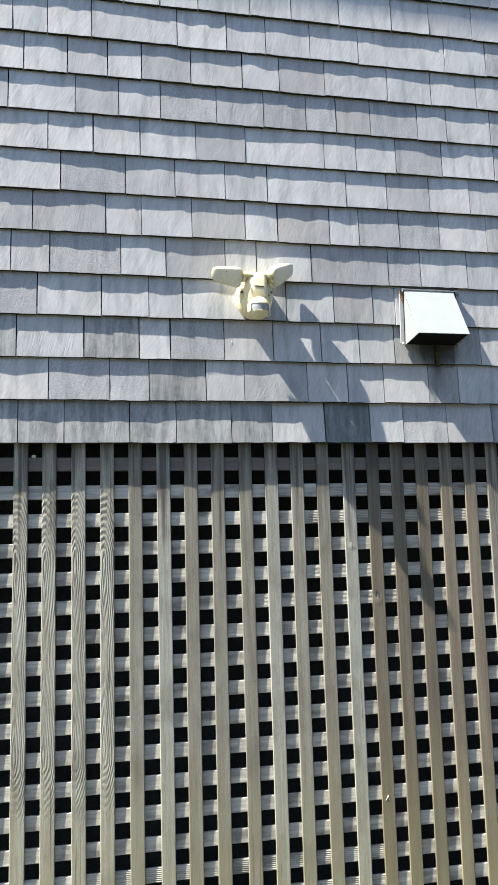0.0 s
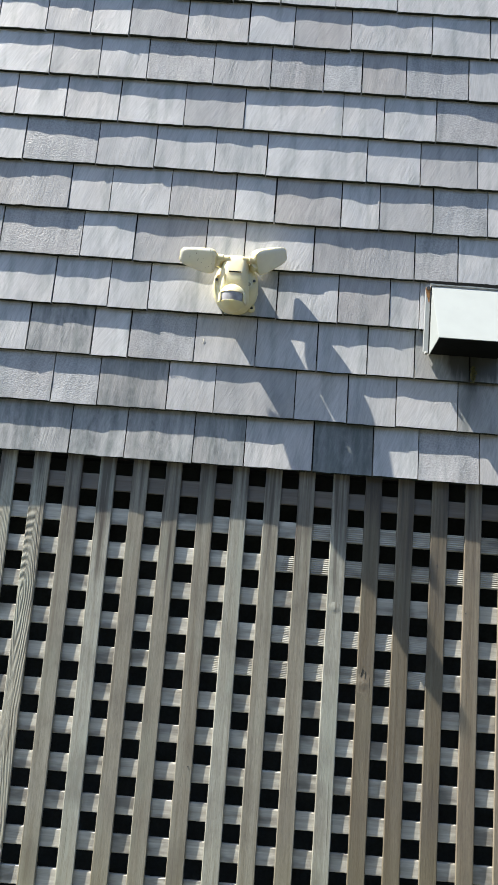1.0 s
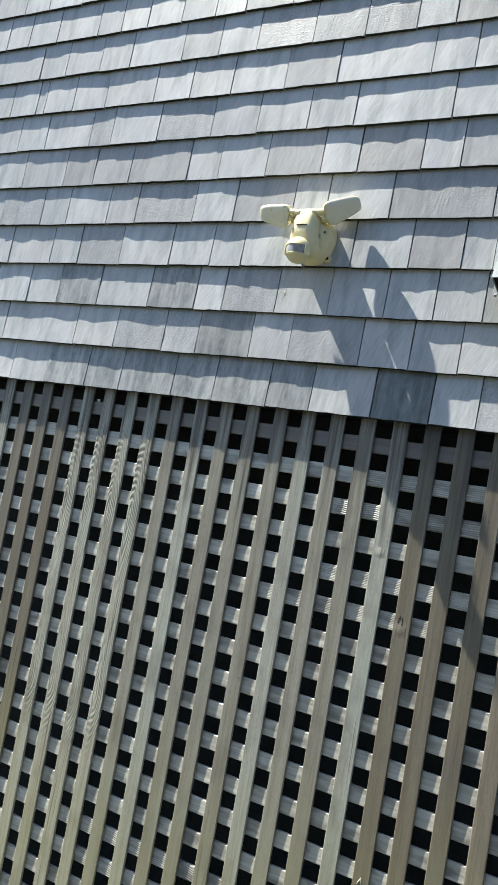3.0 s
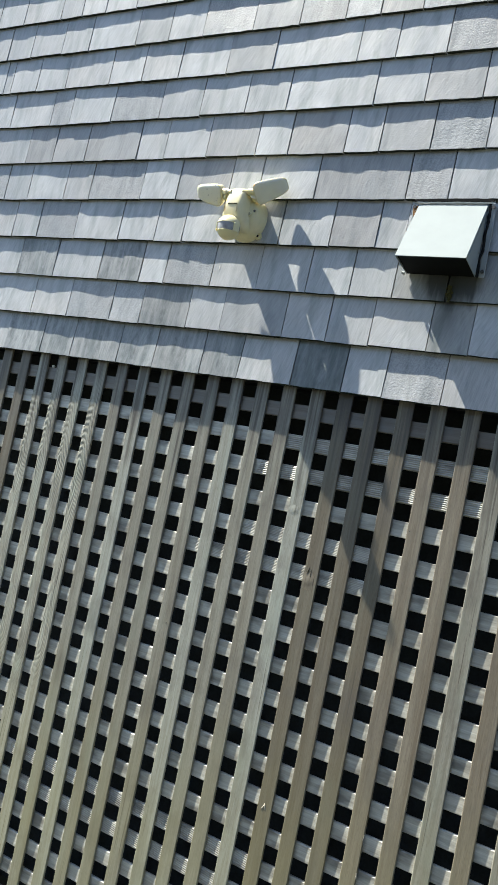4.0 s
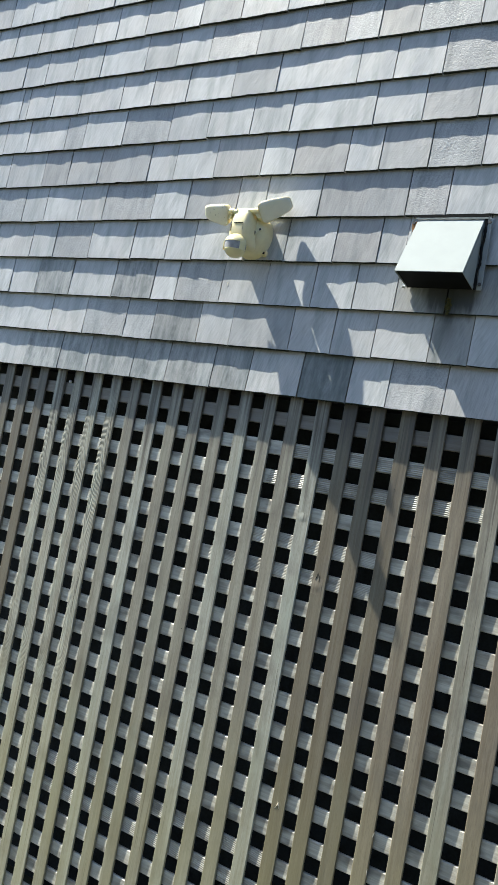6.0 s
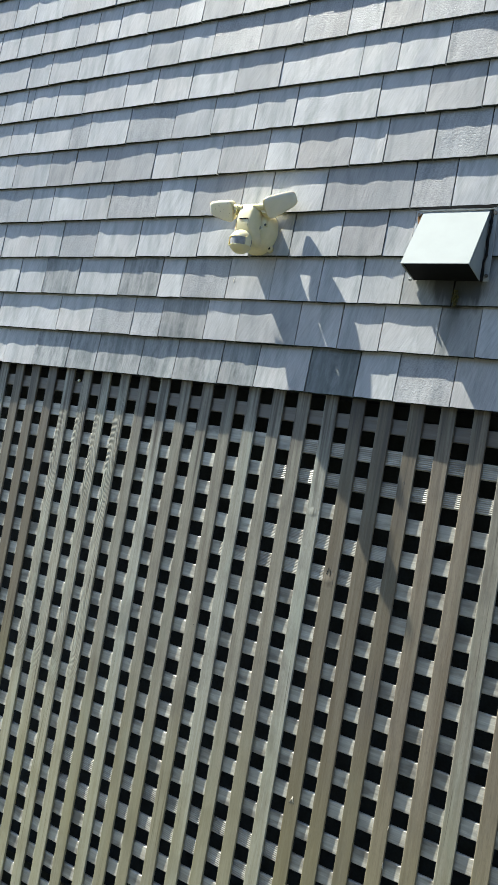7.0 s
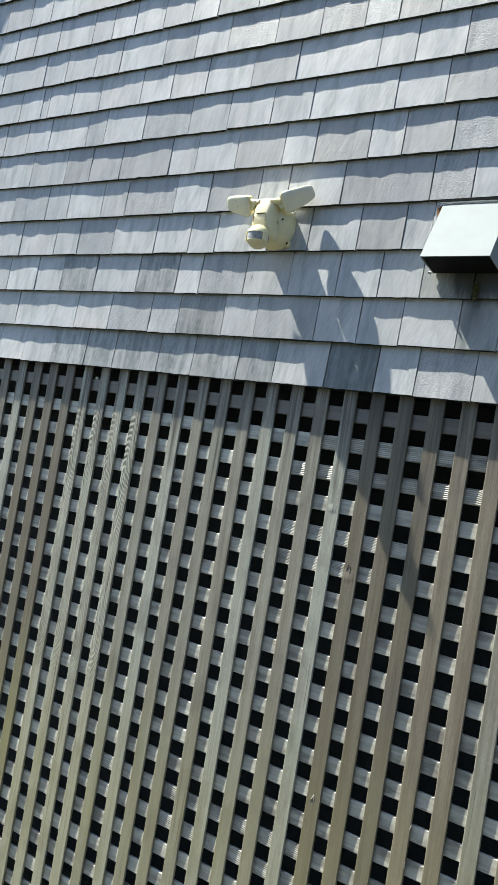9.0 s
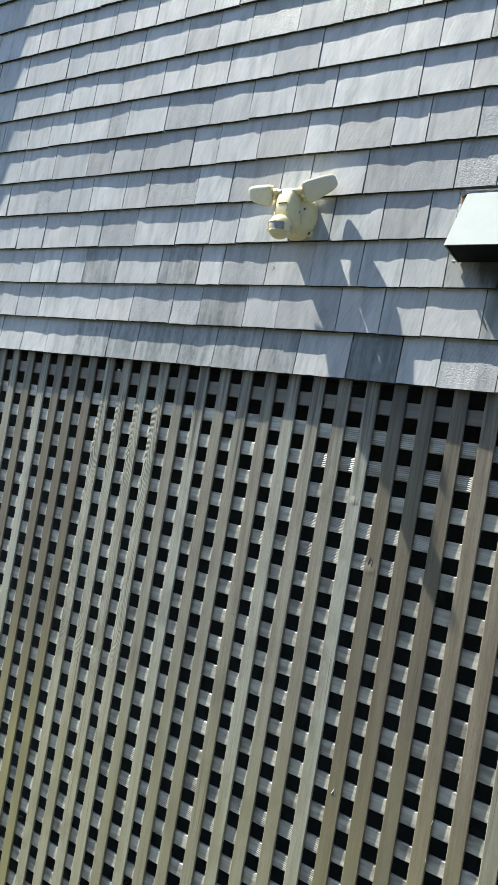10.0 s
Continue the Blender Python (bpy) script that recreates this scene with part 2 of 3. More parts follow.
        fade = maths(t, "MULTIPLY", fade, maths(t, "SUBTRACT", 1.0, maths(t, "MULTIPLY", lower, maths(t, "MULTIPLY", maths(t, "SUBTRACT", up, 0.08), 9.0, True))))
        tone = mix(t, maths(t, "MULTIPLY", fade, 0.62), tone, ramp(t, lines, (0.06, (0.30, 0.30, 0.30)), (0.46, (1, 1, 1))), "MULTIPLY")
        n1 = bump(t, b, maths(t, "MULTIPLY", lines, fade), 0.0012, 0.75, n1)
    if ribs:
        wave = maths(t, "ADD", maths(t, "MULTIPLY", sep.outputs[2], ribs[3]), maths(t, "MULTIPLY", sep.outputs[0], ribs[2]))
        saw = maths(t, "ADD", maths(t, "MULTIPLY", maths(t, "SINE", wave), 0.5), 0.5)
        edge = maths(t, "MULTIPLY", maths(t, "SUBTRACT", blot, 0.5), 0.5)
        here = maths(t, "ADD", at.outputs[0], edge)
        inside = maths(t, "MULTIPLY", maths(t, "GREATER_THAN", here, ribs[0]), maths(t, "LESS_THAN", here, ribs[1]))
        saw = maths(t, "MULTIPLY", saw, inside)
        tone = mix(t, maths(t, "MULTIPLY", saw, ribs[4]), tone, (0.10, 0.10, 0.098))
        n1 = bump(t, b, maths(t, "MULTIPLY", saw, -1.0), 0.0029 * ribs[4], 0.9, n1)
    n2 = bump(t, b, fine, 0.0005, 0.7, n1)
    bump(t, b, speck, 0.0003, 0.6, n2)
    t.links.new(tone, b.inputs["Base Color"])
    return m


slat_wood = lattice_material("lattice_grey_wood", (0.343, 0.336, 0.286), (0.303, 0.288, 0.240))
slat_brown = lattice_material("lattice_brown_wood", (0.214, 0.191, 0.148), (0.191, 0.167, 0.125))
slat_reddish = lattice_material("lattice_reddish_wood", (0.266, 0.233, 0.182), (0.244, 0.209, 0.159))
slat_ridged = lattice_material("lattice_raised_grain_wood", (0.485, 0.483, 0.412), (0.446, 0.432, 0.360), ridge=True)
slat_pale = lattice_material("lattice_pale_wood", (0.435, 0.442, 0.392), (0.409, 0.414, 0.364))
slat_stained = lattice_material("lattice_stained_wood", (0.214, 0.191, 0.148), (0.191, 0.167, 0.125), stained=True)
slat_cross = lattice_material("lattice_cross_wood", (0.631, 0.623, 0.564), (0.519, 0.506, 0.453), vertical=False)
# Top row's wood: brown, darkened with the shade under the shingle edge.
slat_cross_shaded = lattice_material("lattice_shaded_cross_wood", (0.225, 0.200, 0.172), (0.185, 0.162, 0.136), vertical=False)
slat_ribbed = lattice_material("lattice_ribbed_wood", (0.648, 0.641, 0.583), (0.569, 0.558, 0.501), vertical=False, ribs=(0.10, 3.0, 0.0, 1380.0, 0.40))
slat_ribbed_mid = lattice_material("lattice_ribbed_middle_wood", (0.648, 0.641, 0.583), (0.569, 0.558, 0.501), vertical=False, ribs=(0.0, 0.45, 90.0, 1750.0, 0.17))
slat_ribbed_low = lattice_material("lattice_ribbed_low_wood", (0.648, 0.641, 0.583), (0.569, 0.558, 0.501), vertical=False, ribs=(-0.46, 0.30, 160.0, 1320.0, 0.32))


def plain(name, colour, rough, spread=0.12, scale=40.0, relief=0.0004, metal=0.0):
    m, t, b = material(name, rough, metal)
    n = noise_tex(t, coords(t, (1, 1, 1)), scale, 4.0)
    lo, hi = [c * (1 - spread) for c in colour], [min(1, c * (1 + spread)) for c in colour]
    t.links.new(ramp(t, n, (0.3, lo), (0.7, hi)), b.inputs["Base Color"])
    bump(t, b, n, relief, 0.6)
    return m


cream = plain("cream_plastic", (0.77, 0.70, 0.455), 0.38, 0.05, 60, 0.0001)
cream_lens = plain("frosted_cream_lens", (0.84, 0.80, 0.66), 0.3, 0.03, 60, 0.0001)
window_grey = plain("sensor_window", (0.36, 0.355, 0.37), 0.22, 0.2, 90, 0.0001)
dirty_lens = plain("dirty_frosted_lens", (0.84, 0.80, 0.66), 0.3, 0.03, 60, 0.0001)
black_hole = plain("dark_hole", (0.02, 0.02, 0.02), 0.7)
hood_white = plain("white_painted_metal", (0.295, 0.325, 0.332), 0.6, 0.03, 25, 0.0002)
hood_dark = plain("hood_shade_black", (0.008, 0.009, 0.010), 0.6)
flange_grey = plain("galvanised_flange", (0.27, 0.285, 0.295), 0.45, 0.2, 60, 0.0003)
# Shaded cream put into colour for seams, rim notches and plug face.
seam_tan = plain("shadowed_seam", (0.42, 0.38, 0.26), 0.6)
flange_pale = plain("pale_flange", (0.34, 0.36, 0.365), 0.5, 0.1, 50, 0.0003)
torn_wood = plain("torn_pale_wood", (0.62, 0.57, 0.47), 0.8, 0.15, 200, 0.0004)
rust = plain("rust", (0.24, 0.12, 0.045), 0.9, 0.6, 200, 0.0006)
# End grain made near-black: its colour also holds the gap shade under each course.
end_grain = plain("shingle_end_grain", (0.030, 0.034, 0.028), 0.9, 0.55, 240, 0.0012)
steel = plain("screw_steel", (0.09, 0.085, 0.08), 0.5, 0.3, 200, 0.0002, 0.3)
moss = plain("moss", (0.095, 0.090, 0.034), 0.95, 0.5, 300, 0.002)
sheathing = plain("dark_sheathing", (0.014, 0.013, 0.013), 0.9, 0.3, 30)
backing = plain("crawl_space_black", (0.010, 0.016, 0.021), 0.8, 0.4, 120, 0.001)
trim_grey = plain("grey_painted_trim", (0.42, 0.43, 0.45), 0.6, 0.08, 30)
roof_dark = plain("roof_shingles", (0.07, 0.07, 0.075), 0.9, 0.3, 60, 0.002)
grass_soil = plain("lawn_ground", (0.05, 0.05, 0.028), 0.95, 0.35, 14, 0.01)

dirt = dirty_lens.node_tree
base_in = dirt.nodes["Principled BSDF"].inputs["Base Color"]
spots = noise_tex(dirt, coords(dirt, (1, 1, 1)), 210.0, 1.0)
dirt.links.new(mix(dirt, ramp(dirt, spots, (0.70, (0, 0, 0)), (0.74, (0.8, 0.8, 0.8))), base_in.links[0].from_socket, (0.16, 0.12, 0.07)), base_in)
for m in (cream, cream_lens, dirty_lens):
    shell = m.node_tree.nodes["Principled BSDF"].inputs
    shell["Subsurface Weight"].default_value = 0.35
    shell["Subsurface Radius"].default_value = (1.0, 0.85, 0.5)
    shell["Subsurface Scale"].default_value = 0.012
for m in (hood_dark, black_hole, end_grain, hood_white):
    m.node_tree.nodes["Principled BSDF"].inputs["Specular IOR Level"].default_value = 0.05

# ---- mesh helpers ----


def mesh_of(name, bm, mat, smooth=False):
    me = bpy.data.meshes.new(name)
    bmesh.ops.recalc_face_normals(bm, faces=bm.faces)
    for f in bm.faces:
        if smooth:
            f.smooth = True
    for e in bm.edges:
        if len(e.link_faces) == 2 and (e.link_faces[0].smooth != e.link_faces[1].smooth or e.calc_face_angle(0.0) > 1.0):
            e.smooth = False
    bm.to_mesh(me)
    bm.free()
    me.materials.append(mat)
    return me


def part(name, bm, mat, parent, label="", at=None, smooth=False):
    ob = new(name, mesh_of(name, bm, mat, smooth))
    ob.parent = parent
    if at is not None:
        ob.matrix_basis = at
    return tagged(ob, label) if label else ob


def thing(name, m, label, category, group="", kind=""):
    ob = new(name)
    ob.empty_display_size = 0.05
    ob.matrix_basis = m
    return tagged(ob, label, category, group, kind)


def box(x0, y0, z0, x1, y1, z1, bevel=0.0, segs=1):
    bm = bmesh.new()
    bmesh.ops.create_cube(bm, size=1.0)
    for v in bm.verts:
        v.co = Vector(((x0 + x1) / 2 + v.co.x * (x1 - x0), (y0 + y1) / 2 + v.co.y * (y1 - y0), (z0 + z1) / 2 + v.co.z * (z1 - z0)))
    if bevel:
        bmesh.ops.bevel(bm, geom=bm.edges[:], offset=bevel, segments=segs, affect="EDGES", profile=0.5)
    return bm


def hull(points, bevel=0.0, segs=2):
    bm = bmesh.new()
    for p in points:
        bm.verts.new(p)
    bmesh.ops.convex_hull(bm, input=bm.verts[:])
    bmesh.ops.dissolve_limit(bm, angle_limit=radians(1), verts=bm.verts[:], edges=bm.edges[:])
    if bevel:
        bmesh.ops.bevel(bm, geom=bm.edges[:], offset=bevel, segments=segs, affect="EDGES", profile=0.5)
    return bm


def loft(rings, cap=True):
    """A skin over rings of equally many points."""
    bm = bmesh.new()
    rows = [[bm.verts.new(p) for p in ring] for ring in rings]
    n = len(rows[0])
    for a, b in zip(rows, rows[1:]):
        for i in range(n):
            bm.faces.new((a[i], a[(i + 1) % n], b[(i + 1) % n], b[i]))
    if cap:
        bm.faces.new(rows[0])
        bm.faces.new(rows[-1])
    return bm


def rod(p, q, r, n=12):
    bm = bmesh.new()
    p, q = Vector(p), Vector(q)
    turn = (q - p).to_track_quat("Z", "Y").to_matrix().to_4x4()
    bmesh.ops.create_cone(bm, cap_ends=True, segments=n, radius1=r, radius2=r, depth=(q - p).length,
                          matrix=Matrix.Translation((p + q) / 2) @ turn)
    return bm


# ---- the house wall ----
Z0, EXPO = 1.900, 0.114
LEAN_BACK = {0: 0.0130, 1: 0.0092, 2: 0.0095, 3: 0.0088}      # how far a course's face leans back over its exposure


def lean(c):
    return LEAN_BACK.get(c, 0.0083)


wall = thing("wall_south", pose(0, 0, 0), "house wall clad in weathered grey wooden shingles", "wall", kind="structure")
part("sheathing", box(-2.6, 0.024, 1.912, 2.2, 0.16, 4.91), sheathing, wall, "dark board sheathing behind the shingles")
crawl = thing("crawl_space_enclosure", pose(0, 0, 0), "dark enclosed space behind the wooden lattice", "enclosure", kind="structure")
# Sheet, deck and end walls: near-black colour carries the dark of the space.
part("back_sheet", box(-2.6, 0.60, 0.0, 2.2, 0.64, 1.905), backing, crawl, "near-black sheet closing the dark space behind the lattice")
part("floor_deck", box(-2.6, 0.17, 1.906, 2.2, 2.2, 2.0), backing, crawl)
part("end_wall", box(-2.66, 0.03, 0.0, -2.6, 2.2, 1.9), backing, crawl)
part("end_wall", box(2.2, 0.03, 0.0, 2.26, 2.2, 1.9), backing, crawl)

# Roof edge out of sight, added to cast shade on the wall's top.
roof = thing("roof", pose(0, 0, 0), "unseen roof edge added to shade the top of the wall", "roof", kind="structure")
part("soffit", box(-2.9, -0.15, 4.86, 2.5, 2.4, 4.91), trim_grey, roof)
part("fascia", box(-2.9, -0.172, 4.78, 2.5, -0.1505, 4.98), trim_grey, roof)
part("slope", hull([(-2.95, -0.22, 4.985), (2.55, -0.22, 4.985), (-2.95, 2.4, 6.06), (2.55, 2.4, 6.06),
                    (-2.95, -0.22, 5.015), (2.55, -0.22, 5.015), (-2.95, 2.4, 6.11), (2.55, 2.4, 6.11)]), roof_dark, roof)
# Board out of sight, added to cast the shadow at the upper left.
corner = thing("trim", pose(-1.61, 0, 0), "unseen grey vertical board added to cast a shadow at the left", "trim", kind="structure")
part("board", box(-0.045, -0.060, 1.88, 0.0, 0.0235, 4.85, 0.003), trim_grey, corner)

# ---- shingles ----
rng = random.Random(7)
DROP = {7: -0.003, 8: -0.007, 9: -0.010, 10: -0.016, 11: -0.016, 12: -0.019, 13: -0.02}


def shingle_bm(w, top, thick, seed, cup, ragged):
    """One tapered shingle: its butt at z 0, its face leaning back towards the top, bowed and uneven. The butt end is of the second material."""
    n = max(4, min(9, round(w / 0.017)))
    levels = (0.0, 0.017, 0.35, 0.72, 1.22)
    bm = bmesh.new()
    grid = []
    for j, f in enumerate(levels):
        z = f * EXPO
        row = []
        for i in range(n + 1):
            u = i / n
            wave = noise.noise((u * w * 22 + seed, f * 1.3, seed * 0.37)) * 0.0012 + noise.noise((u * w * 60 + seed, f * 2.0, 9.1)) * 0.0005
            curl = cup * ((2 * u - 1) ** 2 - 0.35) * (1 - 0.6 * f)
            y = top * f - wave * (1.0 if f < 1.1 else 0.0) - curl + (0.0013 if j == 0 else 0.0)
            rag = noise.noise((u * w * 150, seed * 1.7, 3.3)) * ragged if j < 2 else 0.0
            row.append(bm.verts.new(((u - 0.5) * w, y, z + rag)))
        grid.append(row)
    for j, (a, b) in enumerate(zip(grid, grid[1:])):
        for i in range(n):
            f = bm.faces.new((a[i], a[i + 1], b[i + 1], b[i]))
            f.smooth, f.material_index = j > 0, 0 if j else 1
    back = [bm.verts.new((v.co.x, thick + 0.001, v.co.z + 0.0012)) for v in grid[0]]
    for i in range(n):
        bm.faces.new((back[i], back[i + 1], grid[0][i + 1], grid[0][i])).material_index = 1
    for k in (0, n):
        peak = bm.verts.new((grid[-1][k].co.x, grid[-1][k].co.y + 0.002, grid[-1][k].co.z))
        bm.faces.new([r[k] for r in grid] + [peak, back[k]])
    return bm


def material_for(c, x):
    for cc, lo, hi, mat in SPECIAL:
        if c == cc and lo < x < hi:
            return mat
    r = rng.random()
    return shingle_ridged if r < 0.30 else shingle_pebbled if r < 0.36 else shingle_plain


SPECIAL = [(0, 0.52, 0.70, shingle_plain), (1, 0.46, 0.57, shingle_sooty), (1, 0.33, 0.46, shingle_ridged), (1, 0.33, 0.80, shingle_plain),
           (0, -0.82, -0.56, shingle_mid), (0, -0.56, -0.39, shingle_mid), (0, -0.39, -0.001, shingle_mid), (0, 0.0, 0.15, shingle_ridged),
           (0, 0.16, 0.28, shingle_dark), (0, 0.29, 0.38, shingle_plain), (0, 0.39, 0.52, shingle_pebbled), (0, 0.66, 0.8, shingle_mid),
           (1, -0.74, -0.61, shingle_plain), (1, -0.60, -0.44, shingle_pebbled), (1, -0.44, -0.34, shingle_pebbled), (1, -0.34, -0.18, shingle_mid),
           (1, -0.17, -0.08, shingle_plain), (1, -0.076, 0.10, shingle_brown), (1, 0.104, 0.222, shingle_plain), (1, 0.222, 0.33, shingle_plain), (2, -0.13, 0.36, shingle_plain), (2, -0.83, -0.69, shingle_mid), (2, -0.68, -0.51, shingle_ridged),
           (2, -0.51, -0.36, shingle_mid), (2, -0.279, -0.13, shingle_pebbled), (2, 0.36, 0.64, shingle_sooty),
           (3, 0.19, 0.30, shingle_brown), (4, -1.10, -0.95, shingle_pebbled), (4, -0.69, -0.60, shingle_ridged), (4, -0.60, -0.41, shingle_pebbled),
           (4, -0.28, -0.13, shingle_brown), (4, 0.13, 0.35, shingle_brown), (4, 0.35, 0.46, shingle_pebbled),
           (5, -0.88, -0.77, shingle_brown), (5, -0.77, -0.65, shingle_brown), (5, -0.64, -0.45, shingle_brown), (5, 0.03, 0.18, shingle_brown),
           (5, 0.19, 0.27, shingle_plain), (5, 0.27, 0.39, shingle_brown), (5, 0.39, 0.52, shingle_pebbled), (6, -0.80, -0.73, shingle_pebbled),
           (6, -0.73, -0.57, shingle_plain), (6, -0.57, -0.40, shingle_pebbled), (6, 0.0, 0.235, shingle_ridged), (6, 0.36, 0.49, shingle_brown),
           (7, -0.35, -0.21, shingle_ridged), (7, -0.20, -0.06, shingle_brown), (7, -0.06, 0.17, shingle_ridged), (7, 0.39, 0.53, shingle_pebbled),
           (8, -0.53, -0.42, shingle_brown), (8, -0.14, -0.01, shingle_brown), (8, 0.13, 0.21, shingle_pebbled), (8, 0.21, 0.31, shingle_brown),
           (8, 0.32, 0.46, shingle_pebbled), (9, -0.35, -0.22, shingle_brown), (9, 0.05, 0.17, shingle_brown)]
STRETCH = (-1.62, 0.98)
far_bm = bmesh.new()


def place_shingle(c, x0, x1):
    gap = rng.uniform(0.0018, 0.0036)
    w = x1 - x0 - gap
    z = Z0 + c * EXPO + DROP.get(c, 0.0) + rng.uniform(-0.0012, 0.0012)
    y = rng.uniform(-0.0011, 0.0006)
    bm = shingle_bm(w, lean(c) - y, (lean(c - 1) if c else 0.012) - y, rng.uniform(0, 90), rng.uniform(-0.0005, 0.0008), rng.uniform(0.0004, 0.0020))
    at = pose((x0 + x1) / 2, y, z, rng.uniform(-0.40, 0.40), rng.uniform(-0.25, 0.25), rng.uniform(-0.45, 0.45))
    if STRETCH[0] < (x0 + x1) / 2 < STRETCH[1] and c < 13:
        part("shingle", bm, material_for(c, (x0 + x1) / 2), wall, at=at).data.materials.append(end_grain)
    else:
        bm.transform(at)
        tmp = bpy.data.meshes.new("tmp")
        bm.to_mesh(tmp)
        bm.free()
        far_bm.from_mesh(tmp)
        bpy.data.meshes.remove(tmp)


def course(c, text=""):
    """One course, from the joints that are known; outside them the widths are random."""
    xs = [float(v) for v in text.split()] or [-1.3 + rng.uniform(0, 0.1)]
    while xs[0] > -2.45:
        xs.insert(0, xs[0] - rng.uniform(0.085, 0.19))
    while xs[-1] < 2.0:
        xs.append(xs[-1] + rng.uniform(0.085, 0.19))
    for a, b in zip(xs, xs[1:]):
        if b < -1.586 or a > -1.539:
            place_shingle(c, a, b)
        elif b > -1.5385 + 0.02:
            place_shingle(c, -1.5385, b)


course(0, "-1.080 -0.957 -0.825 -0.677 -0.560 -0.389 -0.265 -0.114 0 0.152 0.285 0.385 0.520 0.662")
course(1, "-1.130 -1.014 -0.742 -0.600 -0.441 -0.337 -0.182 -0.076 0.104 0.222 0.330 0.467 0.560 0.78")
course(2, "-1.082 -0.945 -0.829 -0.682 -0.509 -0.363 -0.279 -0.130 0.008 0.147 0.260 0.366 0.490 0.634")
course(3, "-1.179 -1.045 -0.881 -0.777 -0.630 -0.463 -0.336 -0.245 -0.072 0.048 0.187 0.304 0.372 0.56 0.70")
course(4, "-1.107 -0.943 -0.844 -0.698 -0.598 -0.411 -0.289 -0.124 -0.035 0.124 0.356 0.455 0.603 0.76")
course(5, "-1.042 -0.881 -0.770 -0.643 -0.451 -0.355 -0.216 -0.066 0.028 0.181 0.270 0.393 0.519 0.671")
course(6, "-1.198 -1.088 -0.978 -0.808 -0.730 -0.570 -0.398 -0.262 -0.121 0 0.234 0.359 0.492 0.621 0.74")
course(7, "-1.300 -1.144 -1.038 -1.007 -0.894 -0.774 -0.604 -0.484 -0.357 -0.202 -0.061 0.171 0.268 0.391 0.537 0.707")
course(8, "-1.254 -1.047 -0.945 -0.816 -0.708 -0.532 -0.415 -0.300 -0.142 -0.006 0.120 0.211 0.316 0.463 0.557 0.70")
course(9, "-1.210 -1.118 -1.003 -0.846 -0.761 -0.668 -0.553 -0.445 -0.352 -0.214 -0.066 0.043 0.179 0.372 0.511 0.658")
course(10, "-1.280 -1.158 -1.058 -0.93 -0.81 -0.698 -0.606 -0.488 -0.251 -0.110 0.005 0.137 0.285 0.560 0.695")
course(11, "-0.40 -0.30 -0.191 -0.04 0.082 0.229 0.392 0.513 0.654")
for c in range(12, 26):
    course(c)
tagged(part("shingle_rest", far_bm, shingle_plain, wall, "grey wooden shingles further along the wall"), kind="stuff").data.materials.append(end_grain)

# ---- lattice ----
PITCH_X, PITCH_Z, SLAT, SLAT_T, CROSS_T = 0.0742, 0.0745, 0.0362, 0.0066, 0.0080
lattice = thing("lattice_panel", pose(0, 0.0200, 1.896, -2.18, 0, 0), "square wooden lattice panel of weathered grey-brown slats", "lattice", kind="structure")
LAT_H = 1.84
ROW0 = -0.0504
BROWN, RIDGED = (-19, -14, -12, -11, -10, 5, 6), (-9, -8, -7, -6)
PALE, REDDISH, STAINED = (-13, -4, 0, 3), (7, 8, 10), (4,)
RIBBED, RIBBED_MID, RIBBED_LOW = (1, 2), (4, 5), (14, 15)


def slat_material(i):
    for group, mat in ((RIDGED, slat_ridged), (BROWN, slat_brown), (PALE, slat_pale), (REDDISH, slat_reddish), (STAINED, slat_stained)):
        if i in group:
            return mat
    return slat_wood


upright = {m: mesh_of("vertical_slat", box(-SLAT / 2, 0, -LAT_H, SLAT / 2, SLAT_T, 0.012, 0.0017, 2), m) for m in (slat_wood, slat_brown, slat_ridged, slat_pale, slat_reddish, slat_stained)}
across = {m: mesh_of("horizontal_slat", box(-2.1, 0, -SLAT / 2, 1.9, CROSS_T, SLAT / 2, 0.0016), m) for m in (slat_cross, slat_cross_shaded, slat_ribbed, slat_ribbed_mid, slat_ribbed_low)}
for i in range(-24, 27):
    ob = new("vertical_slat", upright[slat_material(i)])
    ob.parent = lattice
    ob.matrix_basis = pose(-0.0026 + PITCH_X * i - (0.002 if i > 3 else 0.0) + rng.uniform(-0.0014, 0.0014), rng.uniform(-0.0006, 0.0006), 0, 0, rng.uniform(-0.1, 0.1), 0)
for j in range(24):
    ob = new("horizontal_slat", across[slat_ribbed if j in RIBBED else slat_ribbed_mid if j in RIBBED_MID else slat_ribbed_low if j in RIBBED_LOW else slat_cross_shaded if j == 0 else slat_cross])
    ob.parent = lattice
    ob.matrix_basis = pose(0.1, SLAT_T + 0.0008, ROW0 - PITCH_Z * j + rng.uniform(-0.001, 0.001), -1.7 + rng.uniform(-0.4, 0.4), 0.23 + rng.uniform(-0.04, 0.04), 0)

# ---- ground ----
gb = bmesh.new()
bmesh.ops.create_grid(gb, x_segments=8, y_segments=8, size=400)
ground = tagged(new("ground", mesh_of("ground", gb, grass_soil)), "sunny lawn in front of the house wall", "ground", kind="structure")

# ---- security light ----
light = thing("security_light", pose(0, 0, 0), "cream plastic twin-head security light with a round sensor on the shingles", "wall light")


def oval(cx, y, cz, rx, rz, n=28, flat=2.3, taper=0.0):
    out = []
    for k in range(n):
        a = 2 * math.pi * k / n
        c, s = math.cos(a), math.sin(a)
        out.append((cx + rx * (1 - taper * max(0.0, -s)) * math.copysign(abs(c) ** (2 / flat), c), y, cz + rz * math.copysign(abs(s) ** (2 / flat), s)))
    return out


